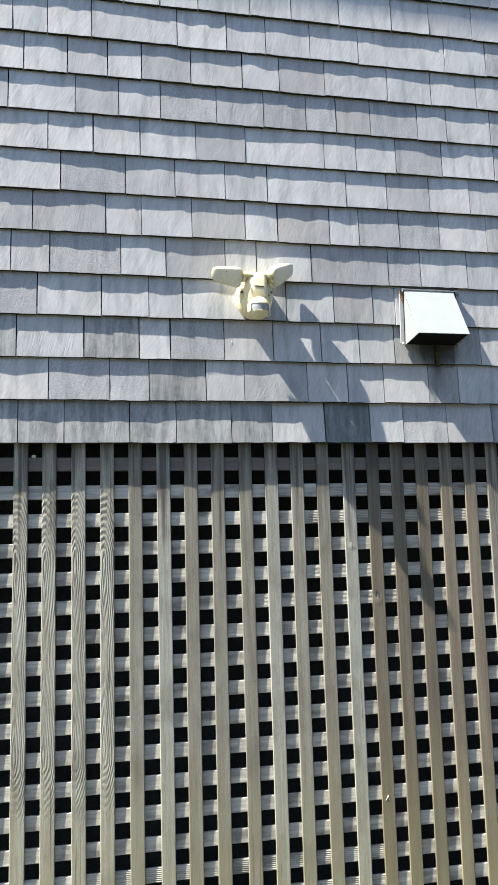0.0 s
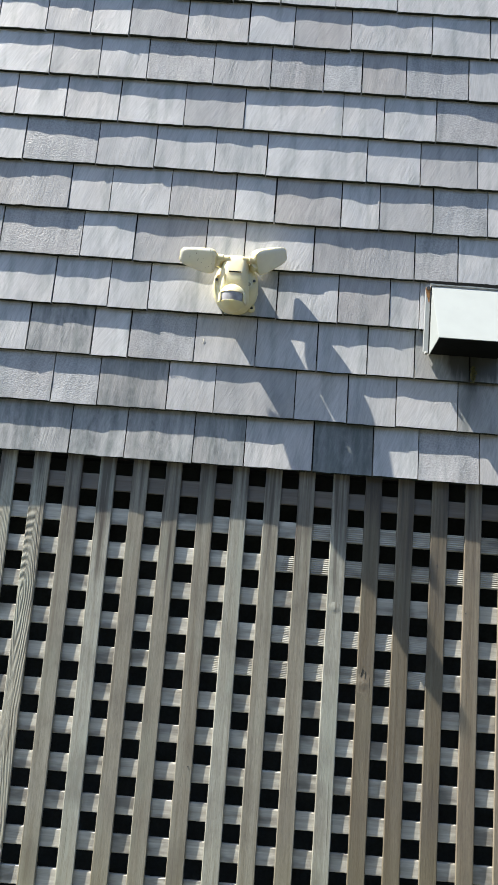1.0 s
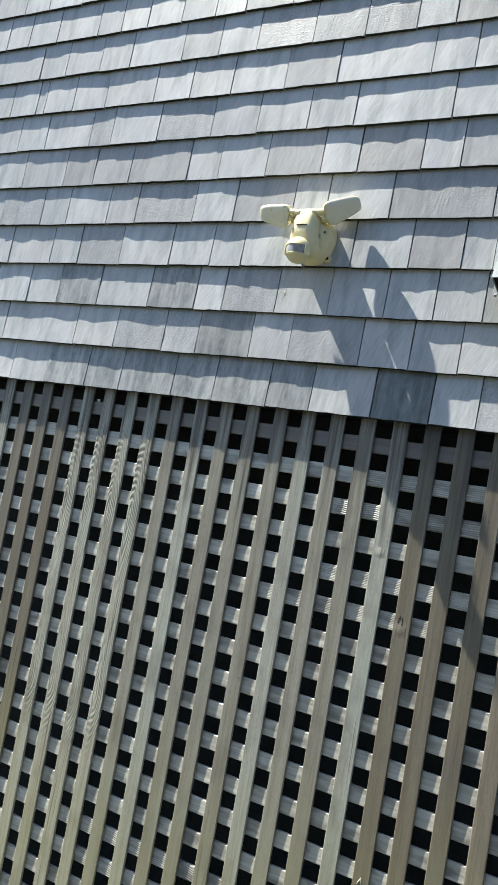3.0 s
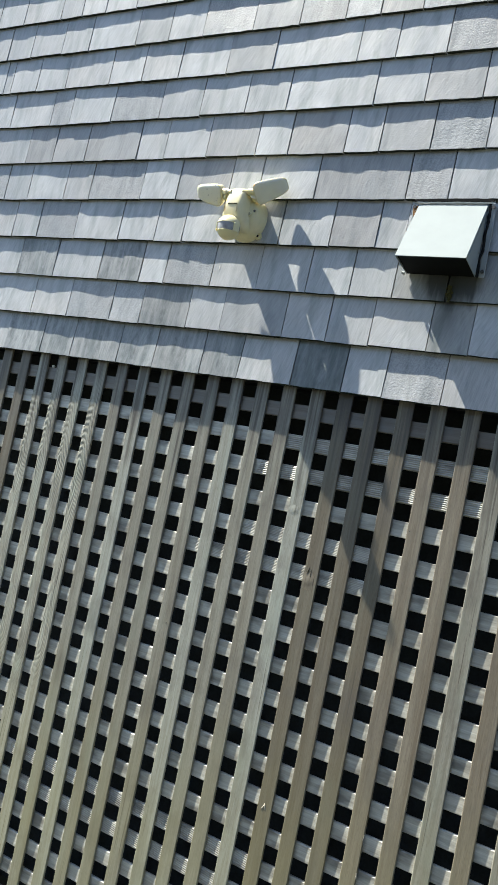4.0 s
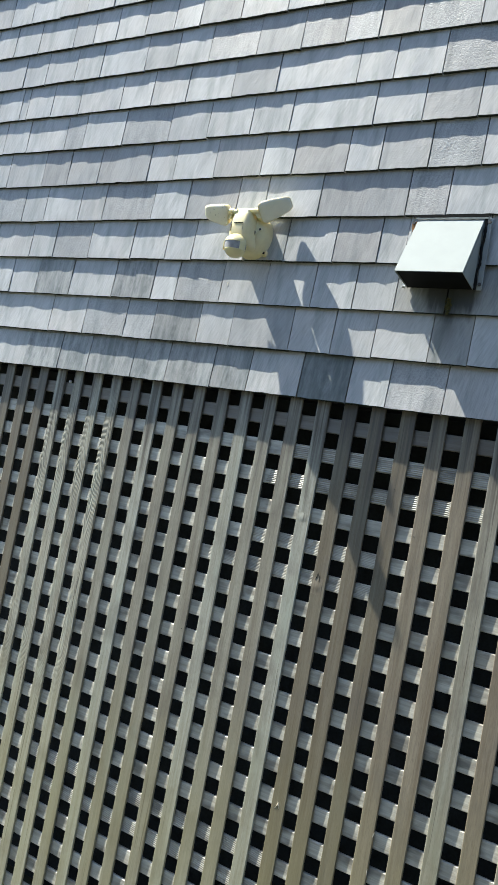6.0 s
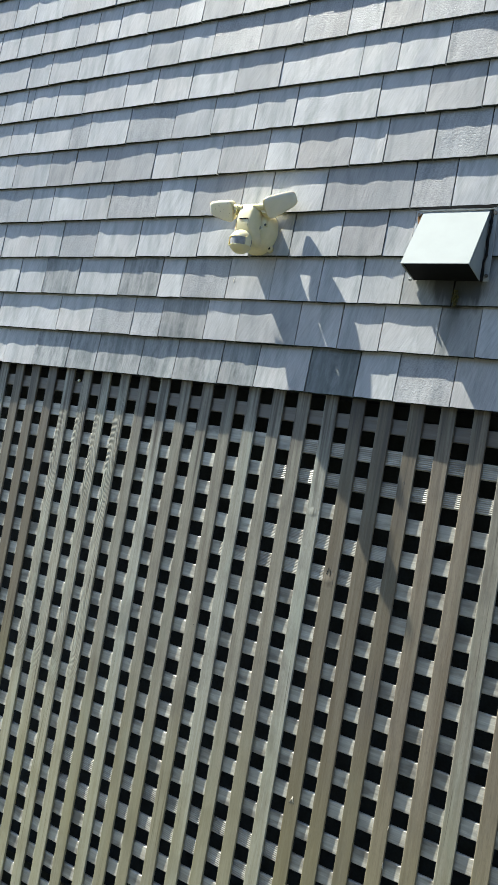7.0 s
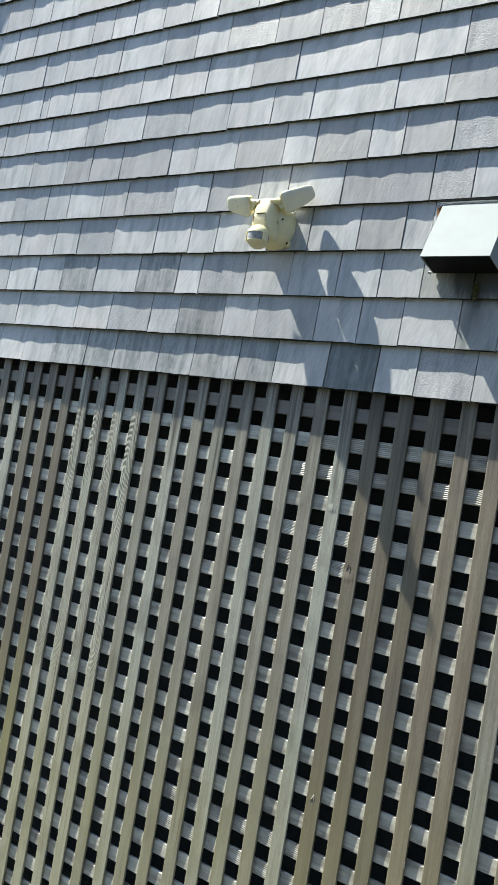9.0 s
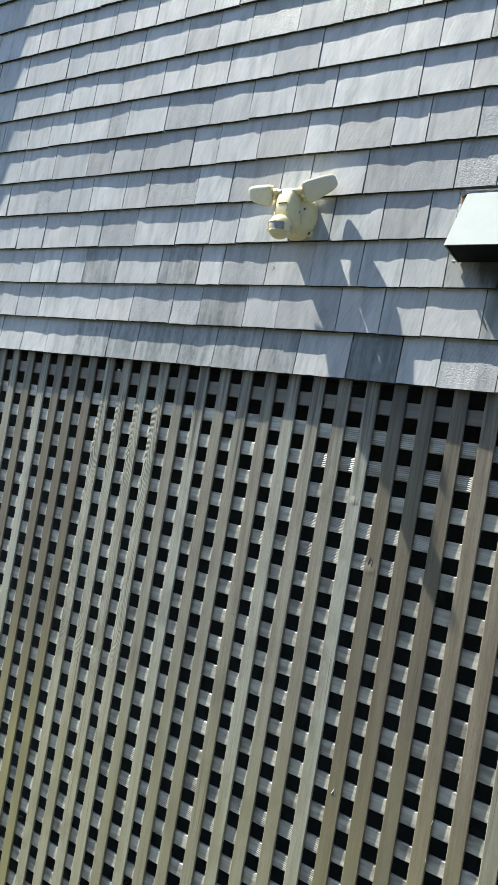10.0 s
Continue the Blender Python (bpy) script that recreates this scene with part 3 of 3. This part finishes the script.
BX, BZ = -0.047, 2.2995
base = part("base", loft([oval(BX, y, BZ + 0.25 * (0.0505 - r) * k, r * 0.99, r * 1.06, 36, flat=2.8, taper=0.26)
                          for y, r, k in ((0.004, 0.0515, 0), (-0.016, 0.0515, 0), (-0.0175, 0.0500, 0), (-0.034, 0.0482, 1), (-0.042, 0.0445, 1), (-0.0475, 0.0370, 1), (-0.0505, 0.0260, 1))]), cream, light, smooth=True)
ear = part("mounting_ear", loft([oval(-0.0085, 0.0005, 2.2615, 0.0088, 0.0088, 20), oval(-0.0085, -0.0065, 2.2615, 0.0086, 0.0086, 20), oval(-0.0085, -0.0075, 2.2615, 0.0078, 0.0078, 20)]), cream, base)
part("ear_hole", rod((-0.0085, -0.0070, 2.2615), (-0.0085, -0.0079, 2.2615), 0.0034, 16), black_hole, ear)
part("ear_web", hull([(-0.016, 0.001, 2.258), (-0.008, 0.001, 2.270), (-0.024, 0.001, 2.268), (-0.018, 0.001, 2.280),
                      (-0.016, -0.006, 2.258), (-0.008, -0.006, 2.270), (-0.024, -0.006, 2.268), (-0.018, -0.006, 2.280)], 0.001), cream, ear)
for sx, sy, sz in ((-0.0057, -0.0452, 2.3106), (-0.0885, -0.0452, 2.3085)):
    boss = part("screw_boss", rod((sx, sy + 0.006, sz), (sx, sy - 0.0015, sz), 0.0046, 18), cream, base)
    part("screw", rod((sx, sy - 0.0012, sz), (sx, sy - 0.0020, sz), 0.0031, 14), steel, boss, "small dark screw head")
plug = part("round_plug", rod((-0.0173, -0.040, 2.3000), (-0.0165, -0.0528, 2.3010), 0.0060, 22), cream, base)
part("plug_face", rod((-0.0166, -0.0520, 2.3009), (-0.0165, -0.0531, 2.3010), 0.0043, 20), seam_tan, plug)
for a in (-20, -38, -56):
    u, v = math.cos(radians(a)), math.sin(radians(a))
    part("rim_notch", box(-0.0016, -0.0022, -0.0008, 0.0016, 0.0022, 0.0008), seam_tan, base, at=pose(BX + 0.0495 * u * (1 + 0.16 * v), -0.0165, BZ + 0.0530 * v, 0, 90 - a, 0))
CX = -0.050


def squircle(z, front, back, half, n=32, flat=4.2):
    out = []
    for k in range(n):
        a = 2 * math.pi * k / n
        c, q = math.cos(a), math.sin(a)
        depth = math.copysign(abs(q) ** (2 / flat), q)
        out.append((CX + half * (1.18 + 0.20 * depth) * math.copysign(abs(c) ** (2 / flat), c), (front + back) / 2 + (back - front) / 2 * depth, z))
    return out


neck = part("neck", loft([squircle(2.256, -0.060, -0.035, 0.0250), squircle(2.264, -0.072, -0.035, 0.0285), squircle(2.280, -0.0815, -0.035, 0.0280), squircle(2.295, -0.0850, -0.035, 0.0268), squircle(2.3155, -0.0842, -0.035, 0.0255),
                          squircle(2.340, -0.0785, -0.036, 0.0245), squircle(2.352, -0.0735, -0.039, 0.0236), squircle(2.357, -0.0700, -0.042, 0.0222), squircle(2.3595, -0.0650, -0.046, 0.0195)]), cream, light, smooth=True)
part("slot", box(-0.061, -0.0855, 2.3145, -0.035, -0.0838, 2.3166), black_hole, neck)
for sx in (-0.0705, -0.0345):
    part("seam", hull([(sx - 0.0003, -0.0846, 2.3130), (sx + 0.0003, -0.0846, 2.3130), (sx + 0.0004, -0.0856, 2.2950), (sx + 0.0009, -0.0856, 2.2950),
                       (sx, -0.0800, 2.3130), (sx + 0.0006, -0.0810, 2.2950)]), seam_tan, neck)


def ball(c, r, zs, mat, name, parent, n=24):
    """Rings of a ball between the heights zs (in radii)."""
    rings = []
    for z in zs:
        k = math.sqrt(max(1e-4, 1 - min(1, abs(z)) ** 2)) * r[0]
        rings.append([(c[0] + k * math.cos(a), c[1] + k * r[1] / r[0] * math.sin(a), c[2] + z * r[2]) for a in [2 * math.pi * q / n for q in range(n)]])
    return part(name, loft(rings), mat, parent, smooth=True)


EYE_C = (-0.0495, -0.0800, 2.2560)
eye = ball(EYE_C, (0.0295, 0.030, 0.030), [-0.995, -0.95, -0.85, -0.7, -0.5, -0.40, -0.36], cream, "sensor_housing", light)
ball(EYE_C, (0.0280, 0.0284, 0.030), [-0.42, 0.0, 0.30], window_grey, "sensor_window", eye)
ball(EYE_C, (0.0300, 0.0306, 0.031), [0.26, 0.32, 0.5, 0.7, 0.85, 0.95, 0.995], cream, "sensor_brow", eye)
for sgn in (-1, 1):
    a = -math.pi / 2 + sgn * 1.30
    part("window_frame", box(-0.0095, -0.0022, -0.0120, 0.0095, 0.0010, 0.0090, 0.0010, 2), cream, eye, at=Matrix.Translation((EYE_C[0] + 0.0275 * math.cos(a), EYE_C[1] + 0.0280 * math.sin(a), EYE_C[2])) @ pose(0, 0, 0, 0, 0, math.degrees(a) + 90))


def lamp_head(inner, outer, facing, w_in, w_out, deep, bulge, glass, lug):
    """A flood lamp head: a paddle-shaped housing from inner to outer end, its frosted lens facing one way."""
    inner, outer = Vector(inner), Vector(outer)
    axis = (outer - inner).normalized()
    facing = Vector(facing)
    facing = (facing - axis * facing.dot(axis)).normalized()
    side, mid, half = axis.cross(facing), (inner + outer) / 2, (outer - inner).length / 2

    def ring(depth, scale, n=40, flat=5.0):
        pts = []
        for k in range(n):
            a = 2 * math.pi * k / n
            u = math.copysign(abs(math.cos(a)) ** (2 / flat), math.cos(a))
            v = math.copysign(abs(math.sin(a)) ** (2 / flat), math.sin(a))
            h = (w_in * (1 - u) + w_out * (1 + u)) / 4 * (1 - bulge * u * u)
            pts.append(mid + axis * (u * half * scale) + side * (v * h * scale) - facing * depth)
        return pts

    head = part("lamp_head", loft([ring(deep, 0.66), ring(deep * 0.96, 0.76), ring(deep * 0.84, 0.85), ring(deep * 0.55, 0.92), ring(deep * 0.3, 0.955), ring(0.0, 1.0), ring(-0.001, 0.985)]), cream, light, smooth=True)
    part("lens", loft([ring(-0.0005, 0.965), ring(-0.0028, 0.93), ring(-0.0045, 0.72), ring(-0.0052, 0.3)]), glass, head, "frosted cream lamp lens", smooth=True)
    part("hinge_lug", rod(inner - facing * 0.004, lug, 0.0095, 16), cream, head, smooth=True)
    return head


lamp_head((-0.092, -0.0745, 2.3370), (-0.174, -0.063, 2.3535), (-0.20, -0.84, -0.50), 0.061, 0.037, 0.024, 0.05, dirty_lens, Vector((-0.084, -0.050, 2.344)))
lamp_head((-0.003, -0.063, 2.3430), (0.062, -0.027, 2.3865), (0.576, -0.69, -0.43), 0.061, 0.036, 0.030, 0.05, cream_lens, Vector((-0.012, -0.043, 2.342)))
for p, q in (((-0.064, -0.072, 2.348), (-0.098, -0.070, 2.3500)), ((-0.036, -0.068, 2.350), (0.001, -0.056, 2.353))):
    arm = part("arm", rod(p, q, 0.0068, 14), cream, light, smooth=True)
    m = Vector(p).lerp(Vector(q), 0.55)
    part("knuckle", rod(m - (Vector(q) - Vector(p)).normalized() * 0.006, m + (Vector(q) - Vector(p)).normalized() * 0.005, 0.0085, 20), cream, arm, smooth=False)
    d, e = (Vector(q) - Vector(p)).normalized(), Vector(p).lerp(Vector(q), 0.90)
    part("socket", rod(e - d * 0.005, e + d * 0.004, 0.0096, 20), cream, arm)

# ---- vent hood ----
vent = thing("vent_hood", pose(0, 0, 0), "white metal exhaust vent hood under a shingle course", "vent")
VX0, VX1 = 0.3955, 0.5495
TOP, LIP, HEEL = (-0.008, 2.343), (-0.1005, 2.197), (-0.0075, 2.1835)


def slab(pts, off, bevel=0.0):
    return hull([Vector(p) for p in pts] + [Vector(p) + Vector(off) for p in pts], bevel, 1)


hood = part("hood_top", slab([(VX0, *TOP), (VX1, *TOP), (VX0, *LIP), (VX1, *LIP)], (0, 0.0016, -0.0010), 0.0005), hood_white, vent)
for x, d in ((VX0 + 0.0002, 0.0014), (VX1 - 0.0002, -0.0014)):
    part("side_panel", slab([(x, TOP[0] + 0.004, TOP[1] - 0.004), (x, LIP[0] + 0.004, LIP[1] - 0.001), (x, *HEEL)], (d, 0, 0)), hood_white, vent)
# Solid near-black fill stands in for the hood's shaded inside.
part("lining", hull([(VX0 + 0.002, -0.012, 2.332), (VX1 - 0.002, -0.012, 2.332), (VX0 + 0.002, -0.0965, 2.2005), (VX1 - 0.002, -0.0965, 2.2005),
                     (VX0 + 0.002, -0.0075, 2.1845), (VX1 - 0.002, -0.0075, 2.1845)]), hood_dark, vent, "near-black block standing in for the shaded hood inside")
part("flange", box(VX0 - 0.002, -0.006, 2.1875, VX1 + 0.014, 0.003, 2.3465, 0.001), flange_grey, vent, "grey metal mounting flange")


def ribbon(p, q, wide, thick, seed, wobble, n=40):
    """A strip of thin sheet metal along the top, crinkled along its length."""
    p, q = Vector(p), Vector(q)
    rings = []
    for k in range(n + 1):
        c = p.lerp(q, k / n)
        c.z += noise.noise((k * 0.35, seed, 0.5)) * wobble
        c.y += noise.noise((k * 0.5, seed, 7.5)) * wobble
        w = wide * (0.75 + 0.5 * noise.noise((k * 0.23, seed, 3.1)))
        rings.append([c + Vector((0, -thick, -w)), c + Vector((0, thick, -w)), c + Vector((0, thick, w)), c + Vector((0, -thick, w))])
    return loft(rings)


def bead(p, q, r, seed, wobble, n=46, sides=8):
    """A hand-laid bead of sealant, uneven in width."""
    p, q = Vector(p), Vector(q)
    rings = []
    for k in range(n + 1):
        c = p.lerp(q, k / n)
        c.x += noise.noise((k * 0.21, seed, 2.5)) * wobble
        rr = r * (0.8 + 0.9 * abs(noise.noise((k * 0.31, seed, 5.5))))
        rings.append([c + Vector((rr * math.cos(a), 0.6 * rr * math.sin(a), 0)) for a in [2 * math.pi * s / sides for s in range(sides)]])
    return loft(rings)


part("top_flashing", ribbon((VX0 - 0.004, -0.0100, 2.3458), (VX1 + 0.010, -0.0100, 2.3452), 0.0020, 0.0012, 1.5, 0.0008), hood_white, vent, "crinkled white metal flashing")
# Black strip for the seam and the deep shade under the course above.
part("top_seam", ribbon((VX0 - 0.011, -0.0085, 2.3518), (VX1 + 0.012, -0.0085, 2.3512), 0.0036, 0.0012, 4.5, 0.0005), black_hole, vent, "black strip for seam and deep shade above the top flashing")
part("side_flange", box(VX1 + 0.0060, -0.0085, 2.1830, VX1 + 0.0175, -0.0045, 2.3450, 0.0008), flange_pale, vent, "pale metal side flange")
part("sealant_bead", bead((VX1 + 0.0050, -0.0085, 2.344), (VX1 + 0.0035, -0.0105, 2.183), 0.0030, 2.2, 0.0032), black_hole, vent, "uneven black sealant bead")
part("side_flange", box(VX0 - 0.0135, -0.0082, 2.1880, VX0 - 0.0022, -0.0030, 2.3330, 0.0008), flange_pale, vent, "pale metal side flange")
part("sealant_bead", bead((VX0 - 0.0014, -0.0075, 2.342), (VX0 - 0.0014, -0.0090, 2.186), 0.0009, 6.1, 0.0004), black_hole, vent)
part("bent_tab", hull([(VX0 - 0.0120, -0.0060, 2.1900), (VX0 - 0.0035, -0.0100, 2.1890), (VX0 - 0.0085, -0.0190, 2.1850), (VX0 - 0.0040, -0.0150, 2.1835),
                       (VX0 - 0.0110, -0.0110, 2.1820), (VX0 - 0.0050, -0.0060, 2.1815)], 0.0006, 1), flange_pale, vent, "crumpled metal tab at the lower corner")
for p in ((VX0 - 0.0085, 2.3365), (VX1 + 0.0122, 2.336), (VX1 + 0.0122, 2.196)):
    part("screw", rod((p[0], -0.007, p[1]), (p[0], -0.0115, p[1]), 0.0040, 12), steel, vent)
part("rust_stain", hull([(VX0 - 0.0132, -0.0040, 2.3400), (VX0 - 0.0025, -0.0040, 2.3415), (VX0 - 0.0128, -0.0040, 2.3240), (VX0 - 0.0060, -0.0070, 2.3020),
                         (VX0 - 0.0130, -0.0088, 2.3380), (VX0 - 0.0030, -0.0088, 2.3395), (VX0 - 0.0120, -0.0088, 2.3250), (VX0 - 0.0060, -0.0087, 2.3040), (VX0 - 0.0040, -0.0087, 2.3060)]), rust, vent, "orange-brown rust round the upper screw")

# ---- moss in the joint below the vent ----
clump = thing("moss_clump", pose(0.497, -0.002, 2.147), "small dry yellow-green moss clump in a shingle joint", "moss")
mb = bmesh.new()
mr = random.Random(3)
for k in range(150):
    z = mr.uniform(-0.019, 0.018)
    m = pose(mr.gauss(0, 0.0016 + 0.11 * (0.02 - abs(z))), mr.uniform(-0.004, 0.003), z, mr.uniform(0, 360), mr.uniform(0, 360), 0) @ Matrix.Diagonal((mr.uniform(0.5, 1.2), mr.uniform(0.4, 1.0), mr.uniform(0.8, 2.4), 1))
    bmesh.ops.create_icosphere(mb, subdivisions=1, radius=0.0016, matrix=m)
part("moss", mb, moss, clump)

# ---- moss fringes along the butt edges ----
moss_dark = plain("dark_moss", (0.030, 0.040, 0.024), 0.95, 0.5, 300, 0.002)
moss_yellow = plain("yellow_moss", (0.135, 0.130, 0.055), 0.95, 0.5, 300, 0.002)


def moss_fringe(c, x0, x1, count, length, mat, label):
    """Short tufts hanging from the lower edge of a course, thicker in some places than in others."""
    fr = random.Random(c * 31 + int(x0 * 1000))
    bm = bmesh.new()
    zc = Z0 + c * EXPO + DROP.get(c, 0.0)
    for k in range(count):
        x = fr.uniform(x0, x1)
        thick = noise.noise((x * 30, c * 3.1, 0.4)) * 0.7 + 0.55
        if fr.random() > thick:
            continue
        r, h = fr.uniform(0.0005, 0.0013), length * fr.uniform(0.4, 1.0)
        y, z = fr.uniform(0.0006, 0.0050), zc + 0.0022
        tip = bm.verts.new((x + fr.uniform(-0.001, 0.001), y - fr.uniform(0.0, 0.0008), z - 0.0020 - h))
        ring = [bm.verts.new((x + r * math.cos(a), y + r * math.sin(a), z - 0.0018 - h * 0.3)) for a in (0.3, 2.4, 4.5)]
        top = [bm.verts.new((x + 0.7 * r * math.cos(a), y + 0.002 + 0.7 * r * math.sin(a), z)) for a in (0.3, 2.4, 4.5)]
        for i in range(3):
            j = (i + 1) % 3
            bm.faces.new((tip, ring[i], ring[j]))
            bm.faces.new((ring[i], top[i], top[j], ring[j]))
        bm.faces.new(top)
    tagged(new("moss_fringe", mesh_of("moss_fringe", bm, mat)), label, "moss", kind="stuff")


DARK_FRINGE, YELLOW_FRINGE = "dark hairy moss fringe under a shingle course", "thin yellow-green moss fringe under a shingle course"
for c, x0, x1, count, length, mat, label in ((1, -0.40, -0.18, 420, 0.0016, moss_dark, DARK_FRINGE), (1, -0.072, 0.108, 400, 0.0018, moss_dark, DARK_FRINGE),
                                             (4, -0.10, 0.13, 380, 0.0014, moss_yellow, YELLOW_FRINGE), (0, 0.12, 0.40, 420, 0.0016, moss_dark, DARK_FRINGE),
                                             (2, -0.30, -0.12, 300, 0.0013, moss_dark, DARK_FRINGE)):
    moss_fringe(c, x0, x1, count, length, mat, label)

# ---- a cocoon on the lattice's uppermost cross slat ----
cocoon = thing("cocoon", pose(-0.637, 0.0290, 1.8690), "tiny pale silky cocoon resting on a lattice slat", "cocoon")
cb = bmesh.new()
bmesh.ops.create_icosphere(cb, subdivisions=3, radius=0.005)
for v in cb.verts:
    v.co *= 1 + 0.25 * noise.noise(v.co * 300)
    v.co = Vector((v.co.x * 1.2, v.co.y * 0.8, v.co.z * 0.85))
part("silk_case", cb, cream_lens, cocoon, smooth=True)

# ---- a pale chip on a shingle ----
chip = thing("paint_chip", pose(-0.111, 0.0040, 2.179), "tiny pale paint chip stuck on a shingle", "paint chip")
part("flake", hull([(-0.0012, 0.0, -0.006), (0.0014, 0.0, -0.004), (0.0018, 0.0, 0.006), (-0.0004, 0.0, 0.007), (-0.0008, -0.0004, -0.004), (0.0012, -0.0004, 0.004)]), cream_lens, chip)

# ---- splinters torn from the lattice slats ----
for x, z, tilt in ((0.290, 0.938, 24), (0.295, 0.940, -18), (0.531, 0.963, 6), (0.531, 0.884, -8)):
    part("splinter", hull([(-0.0012, 0.001, -0.010), (0.0010, 0.001, -0.008), (0.0014, 0.001, 0.007), (-0.0005, 0.001, 0.010), (-0.0006, -0.0006, -0.004), (0.0008, -0.0006, 0.005)]),
         torn_wood, lattice, "pale torn wood splinter", at=pose(x, 0.0, z - 1.896, 0, tilt, 0))

# ---- nail heads in the lattice slats ----
nail_mesh = mesh_of("nail", rod((0, -0.0006, 0), (0, 0.003, 0), 0.0014, 10), steel)
for x, z in ((0.502, 1.693), (0.503, 1.621), (0.507, 1.841), (0.438, 1.719), (-0.066, 1.265)):
    ob = new("nail", nail_mesh)
    ob.parent = lattice
    ob.matrix_basis = pose(x, 0, z - 1.896)

# ---- knots in the lattice slats ----
for i, dx, z, r in ((2, -0.007, 1.609, 0.011), (3, 0.0, 1.612, 0.012), (4, -0.003, 1.459, 0.013)):
    kb = bmesh.new()
    bmesh.ops.create_grid(kb, x_segments=18, y_segments=24, size=1.0)
    for v in kb.verts:
        u, w = v.co.x, v.co.y
        u, w = u * (0.0165 - abs(dx)), w * r * 2.2
        q = (u / r) ** 2 + (w / (r * 0.8)) ** 2
        rise = 0.0011 * math.exp(-0.7 * q)
        rise *= 1 + 0.35 * noise.noise((u * 260, w * 420, i))
        v.co = Vector((u, 0.00065 - rise, w + z - 1.896))
    part("knot", kb, slat_reddish if i == 4 else slat_material(i), lattice, "small raised knot", at=pose(-0.0026 + PITCH_X * i - (0.002 if i > 3 else 0.0) + dx, 0.0, 0.0), smooth=True)

for dx, z, tilt in ((-0.006, 1.482, 12), (0.001, 1.478, -4)):
    part("crack", hull([(-0.0009, 0.002, -0.009), (0.0007, 0.002, -0.009), (0.0, 0.002, 0.010), (-0.0006, -0.0003, -0.008), (0.0004, -0.0003, -0.008), (0.0, -0.0003, 0.008)]),
         black_hole, lattice, "dark split in the wood above a knot", at=pose(0.2922 + dx, 0.0, z - 1.896, 0, tilt, 0))

# ---- unseen screen on the yard's far side, added to block low sky ----
sky_screen_green = plain("sky_screen_leaves", (0.035, 0.042, 0.026), 0.9, 0.5, 3.0, 0.05)
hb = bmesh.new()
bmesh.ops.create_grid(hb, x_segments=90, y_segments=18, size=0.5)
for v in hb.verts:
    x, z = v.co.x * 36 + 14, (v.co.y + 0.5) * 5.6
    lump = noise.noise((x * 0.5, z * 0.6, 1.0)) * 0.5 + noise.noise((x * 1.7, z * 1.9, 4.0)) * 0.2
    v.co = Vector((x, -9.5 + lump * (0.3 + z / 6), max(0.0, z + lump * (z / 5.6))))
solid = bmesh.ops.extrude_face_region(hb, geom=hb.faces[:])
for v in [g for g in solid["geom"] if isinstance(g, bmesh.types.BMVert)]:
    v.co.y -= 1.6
tagged(new("backdrop", mesh_of("backdrop", hb, sky_screen_green)), "unseen dark green screen added to block low sky light", "hedge", kind="structure")
